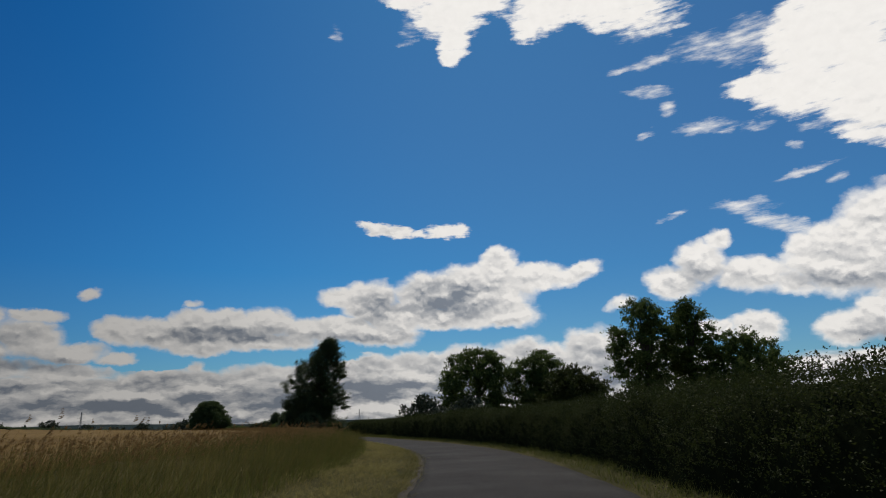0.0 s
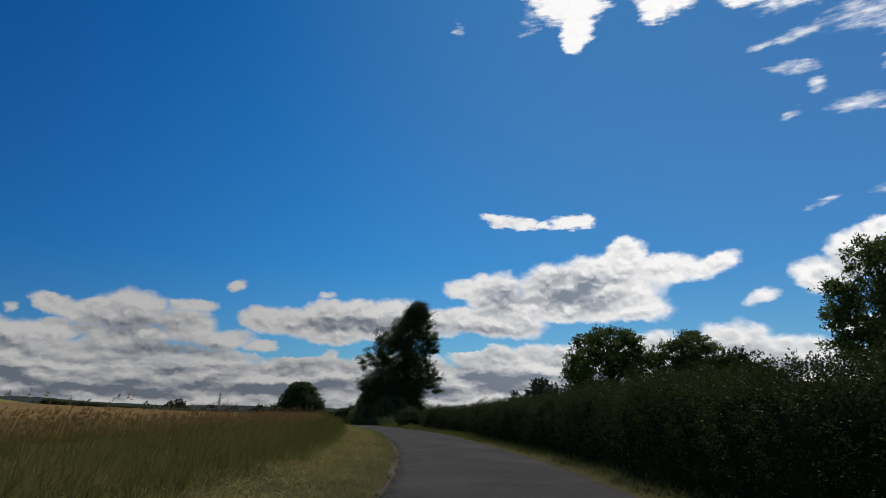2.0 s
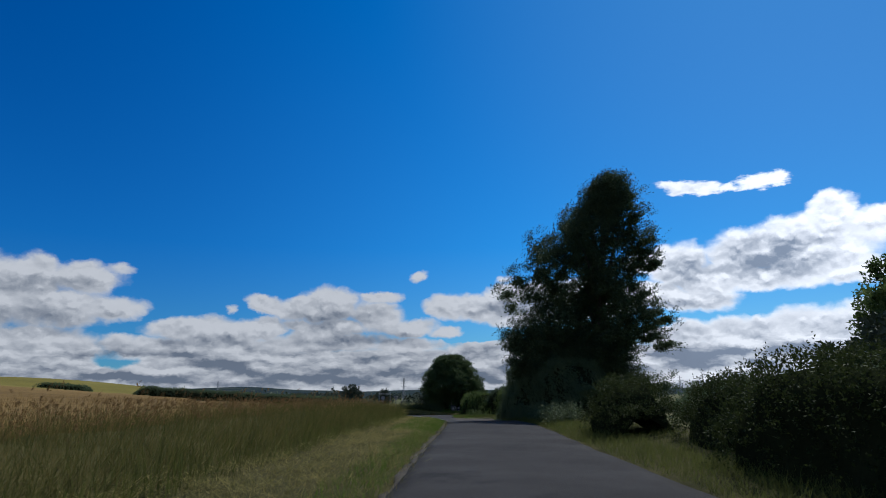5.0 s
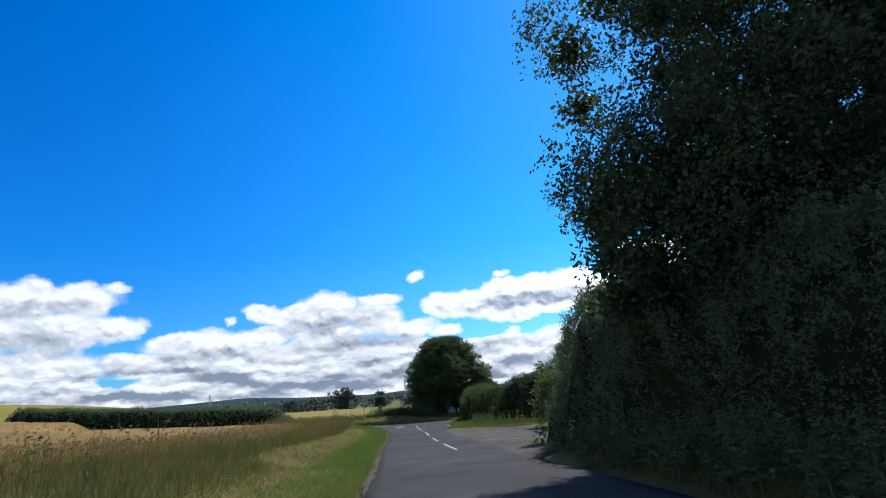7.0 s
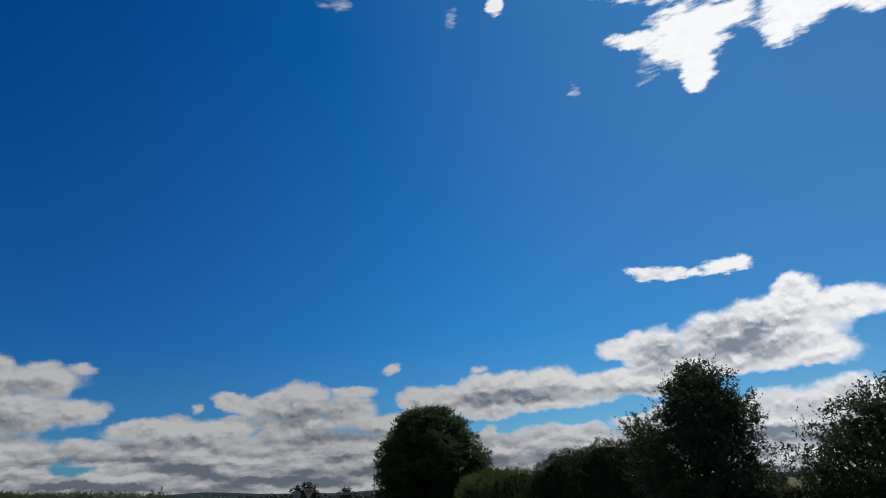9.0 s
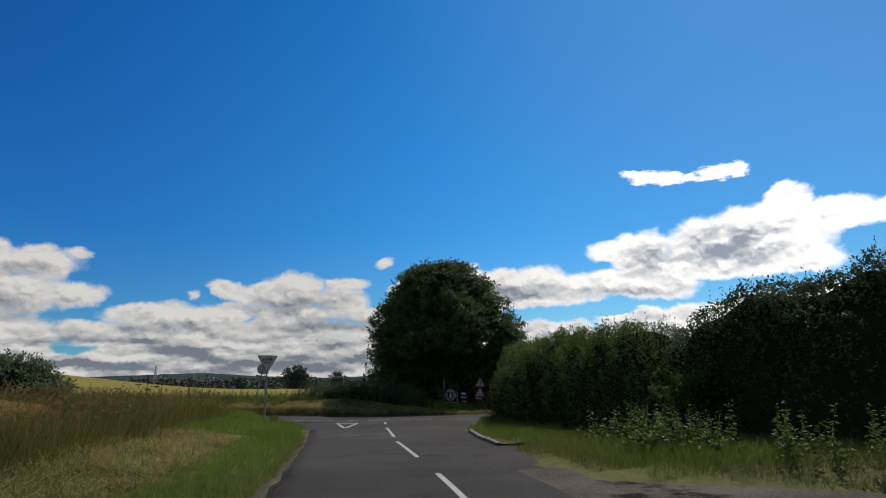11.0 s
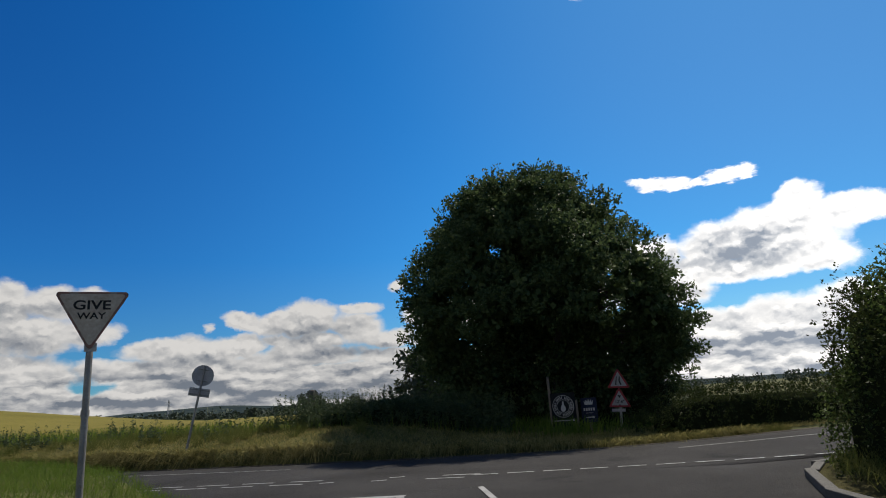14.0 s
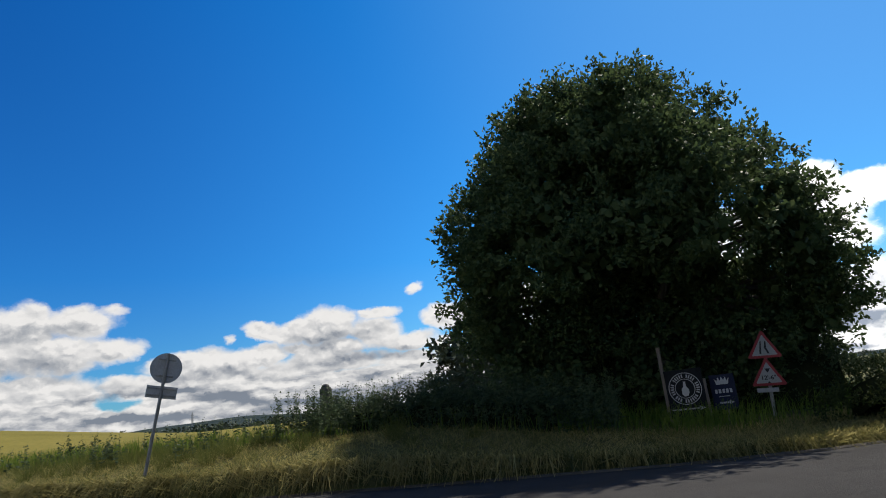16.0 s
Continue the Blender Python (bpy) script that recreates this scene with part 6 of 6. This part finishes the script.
# tufts of long cut grass hanging over the edge of the bank
s_ = rng.uniform(-46, 9, 26000)
s_ = s_[wave(s_, s_ * .3, .16, 2.0) + .8 * wave(s_, s_ * .7, .5, 4.0) > rng.uniform(-.9, .9, len(s_))]
root_ = MAIN.at(s_, -MAIN_HALF - rng.uniform(.30, .62, len(s_)))
root_[:, 2] = land(root_[:, :2])
out_ = MAIN.at(s_, 1.0) - MAIN.at(s_, 0.0) + rng.normal(size=(len(s_), 3)) * .38
out_[:, 2] = 0
long_ = rng.uniform(.16, .46, len(s_))[:, None]
mid_ = root_ + out_ * long_ * .55 + np.array([0, 0, 1.0]) * long_ * rng.uniform(.1, .45, (len(s_), 1))
tip_ = root_ + out_ * long_ * 1.0 - np.array([0, 0, 1.0]) * long_ * rng.uniform(.1, .7, (len(s_), 1))
w_ = unit(np.cross(out_, rng.normal(size=out_.shape))) * .007
tufts = pieces("bank_tufts", np.concatenate([np.stack([root_ - w_, root_ + w_, mid_ + w_, mid_ - w_], 1), np.stack([mid_ - w_, mid_ + w_, tip_ + w_ * .3, tip_ - w_ * .3], 1)]), STRAW)
tagged(tufts, "long straw-coloured tufts hanging over the bank edge", "grass", kind="stuff")
q = sow_main(30000, -46, 10, -MAIN_HALF - .14, -MAIN_HALF - .55)
lean_ = (MAIN.at(0.0, 1.0) - MAIN.at(0.0, 0.0)) * .5 + rng.normal(size=(len(q), 3)) * .45
lean_[:, 2] = 0
face_grass = pieces("bank_thatch", blades(q, rng.uniform(.06, .24, len(q)), np.full(len(q), .008), lean_, True), TALL_GRASS)
tagged(face_grass, "dark matted grass on the face of the bank", "grass", kind="stuff")

# ---- the distance ----
az = np.radians(np.linspace(-100, 60, 330))
reach_ = np.array([1500, 1900, 2300, 2700, 3100, 3500, 3900, 4300])
rows_ = []
for k, r in enumerate(reach_):
    up_ = (.2, .5, .85, 1, .9, .8, .6, .2)[k]
    deg_ = np.degrees(az)
    crest = 18 + 7 * np.sin(deg_ * .11 + 1.2) + 4 * np.sin(deg_ * .31 + k * .8) + 2.0 * np.sin(deg_ * .83 + k * 2.1) + 26 * np.exp(-((deg_ + 46) / 10) ** 2) + 14 * np.exp(-((deg_ + 29) / 7) ** 2)
    crest = crest * (1 - .62 * step(deg_, -18, 4))
    rows_.append(np.stack([-40 + r * np.sin(az), 100 + r * np.cos(az), -6 + up_ * (crest + 6) * r / 3000], 1))
# haze over the hills comes from their colour, not from the air
hills = grid_mesh("backdrop_hills", np.stack(rows_, 0), HILL)
tagged(hills, "low hills along the horizon, haze put into their blue-green colour", "hills", kind="structure")


def far_wood(name, az0, az1, r0, r1, count, low, high, size, label):
    """Rows and clumps of distant trees, each a heap of coarse leaf tufts."""
    az_ = np.radians(rng.uniform(az0, az1, count))
    r_ = rng.uniform(r0, r1, count)
    q_ = np.stack([-40 + r_ * np.sin(az_), 100 + r_ * np.cos(az_)], 1)
    z_, h_ = land(q_), rng.uniform(low, high, count) * (0.7 + .5 * np.abs(np.sin(np.degrees(az_) * 1.7)))
    per = 50
    d_ = unit(rng.normal(size=(count, per, 3))) * rng.uniform(.55, 1, (count, per, 1))
    c_ = np.concatenate([q_, (z_ + h_ * .5)[:, None]], 1)[:, None] + d_ * np.stack([h_ * .6, h_ * .6, h_ * .5], 1)[:, None]
    s_ = np.repeat(h_ * size, per) * rng.uniform(.6, 1.3, count * per)
    v = leaf_quads(c_.reshape(-1, 3), unit(rng.normal(size=(count * per, 3))), s_, s_ * .8)
    ob = pieces(name, v, FAR_LEAF)
    return tagged(ob, label, "woods", kind="stuff")


far_wood("far_hedgerow", -75, 25, 270, 300, 130, 2.0, 4.2, .26, "distant hedgerow across the fields")
far_wood("far_hedgerow", -70, 40, 420, 460, 150, 3, 6, .26, "distant hedgerow across the fields")
far_wood("far_wood", -54, -34, 520, 640, 170, 7, 11, .22, "distant wood of dark trees")
far_wood("far_wood", -85, 60, 800, 950, 300, 5, 10, .22, "distant tree belt below the hills")
far_wood("far_wood", -85, 60, 1300, 1500, 300, 7, 13, .22, "distant tree belt below the hills")


def far_tree(x, y, h, r):
    return tree("distant_tree", x, y, h, r, oak_profile, FAR_LEAF, "distant dark tree standing over the fields", 420, 8, h * .07, lumps=26, trunk=h * .025, low=.05, lump=.30, reach=h * .06, group="distant trees", count=5, dense=20)


for x, y, h, r in ((-205, 345, 9.5, 6.0), (-190, 352, 7, 4.5), (-150, 330, 7, 4.5), (-128, 320, 6.5, 4), (-28, 330, 4, 3), (20, 340, 5, 4), (-300, 420, 8, 5), (-330, 410, 8, 6)):
    far_tree(x, y, h, r)
far_tree(-4.0, 118, 6.0, 3.8)
far_tree(4.0, 112, 5.5, 3.6)
far_tree(-68.5, 176, 4.5, 3.0)


def gantry(x, y, turn):
    z = land_at(x, y)
    ob = thing("railway_gantry", (x, y, z), "grey steel railway gantry far across the fields", "gantry", turn=turn)
    h = 4.6
    for px_ in (-2.6, 2.6):
        bm = bmesh.new()
        for o_ in (-.16, .16):
            tube(bm, [(px_ + o_, 0, 0), (px_ + o_, 0, h + .7)], [.07, .07], 6)
        for k in range(9):
            tube(bm, [(px_ - .16, 0, k * .55), (px_ + .16, 0, k * .55 + .5)], [.035, .035], 5)
        part("mast", bm, STEEL_FAR, ob)
    bm = bmesh.new()
    for zz in (h - .45, h + .15):
        tube(bm, [(-2.8, 0, zz), (2.8, 0, zz)], [.07, .07], 6)
    for k in range(10):
        tube(bm, [(-2.6 + k * .52, 0, h - .45 + .6 * (k % 2)), (-2.6 + (k + 1) * .52, 0, h + .15 - .6 * (k % 2))], [.035, .035], 5)
    part("beam", bm, STEEL_FAR, ob)
    return ob


gantry(-16.5, 399.5, -8)
gantry(-176, 330, 30)


def mast(x, y, h):
    z = land_at(x, y)
    ob = thing("lattice_mast", (x, y, z), "thin grey lattice mast on the horizon", "mast")
    bm = bmesh.new()
    for sx, sy in ((-1, -1), (1, -1), (1, 1), (-1, 1)):
        tube(bm, [(sx * h * .055, sy * h * .055, 0), (sx * h * .012, sy * h * .012, h)], [h * .008, h * .006], 5)
    for k in range(8):
        a_, b_ = 1 - k / 8 * .78, 1 - (k + 1) / 8 * .78
        for sx in (-1, 1):
            tube(bm, [(sx * h * .055 * a_, -h * .055 * a_, h * k / 8), (-sx * h * .055 * b_, -h * .055 * b_, h * (k + 1) / 8)], [h * .005, h * .005], 4)
    part("lattice", bm, STEEL_FAR, ob)
    bm = bmesh.new()
    for zz, w_ in ((.62, .15), (.76, .19), (.90, .13)):
        tube(bm, [(-h * w_, 0, h * zz), (h * w_, 0, h * zz)], [h * .006, h * .006], 4)
    part("crossarm", bm, STEEL_FAR, ob)
    return ob


mast(-116, 890, 24)
mast(-520, 560, 24)
mast(-395, 720, 26)
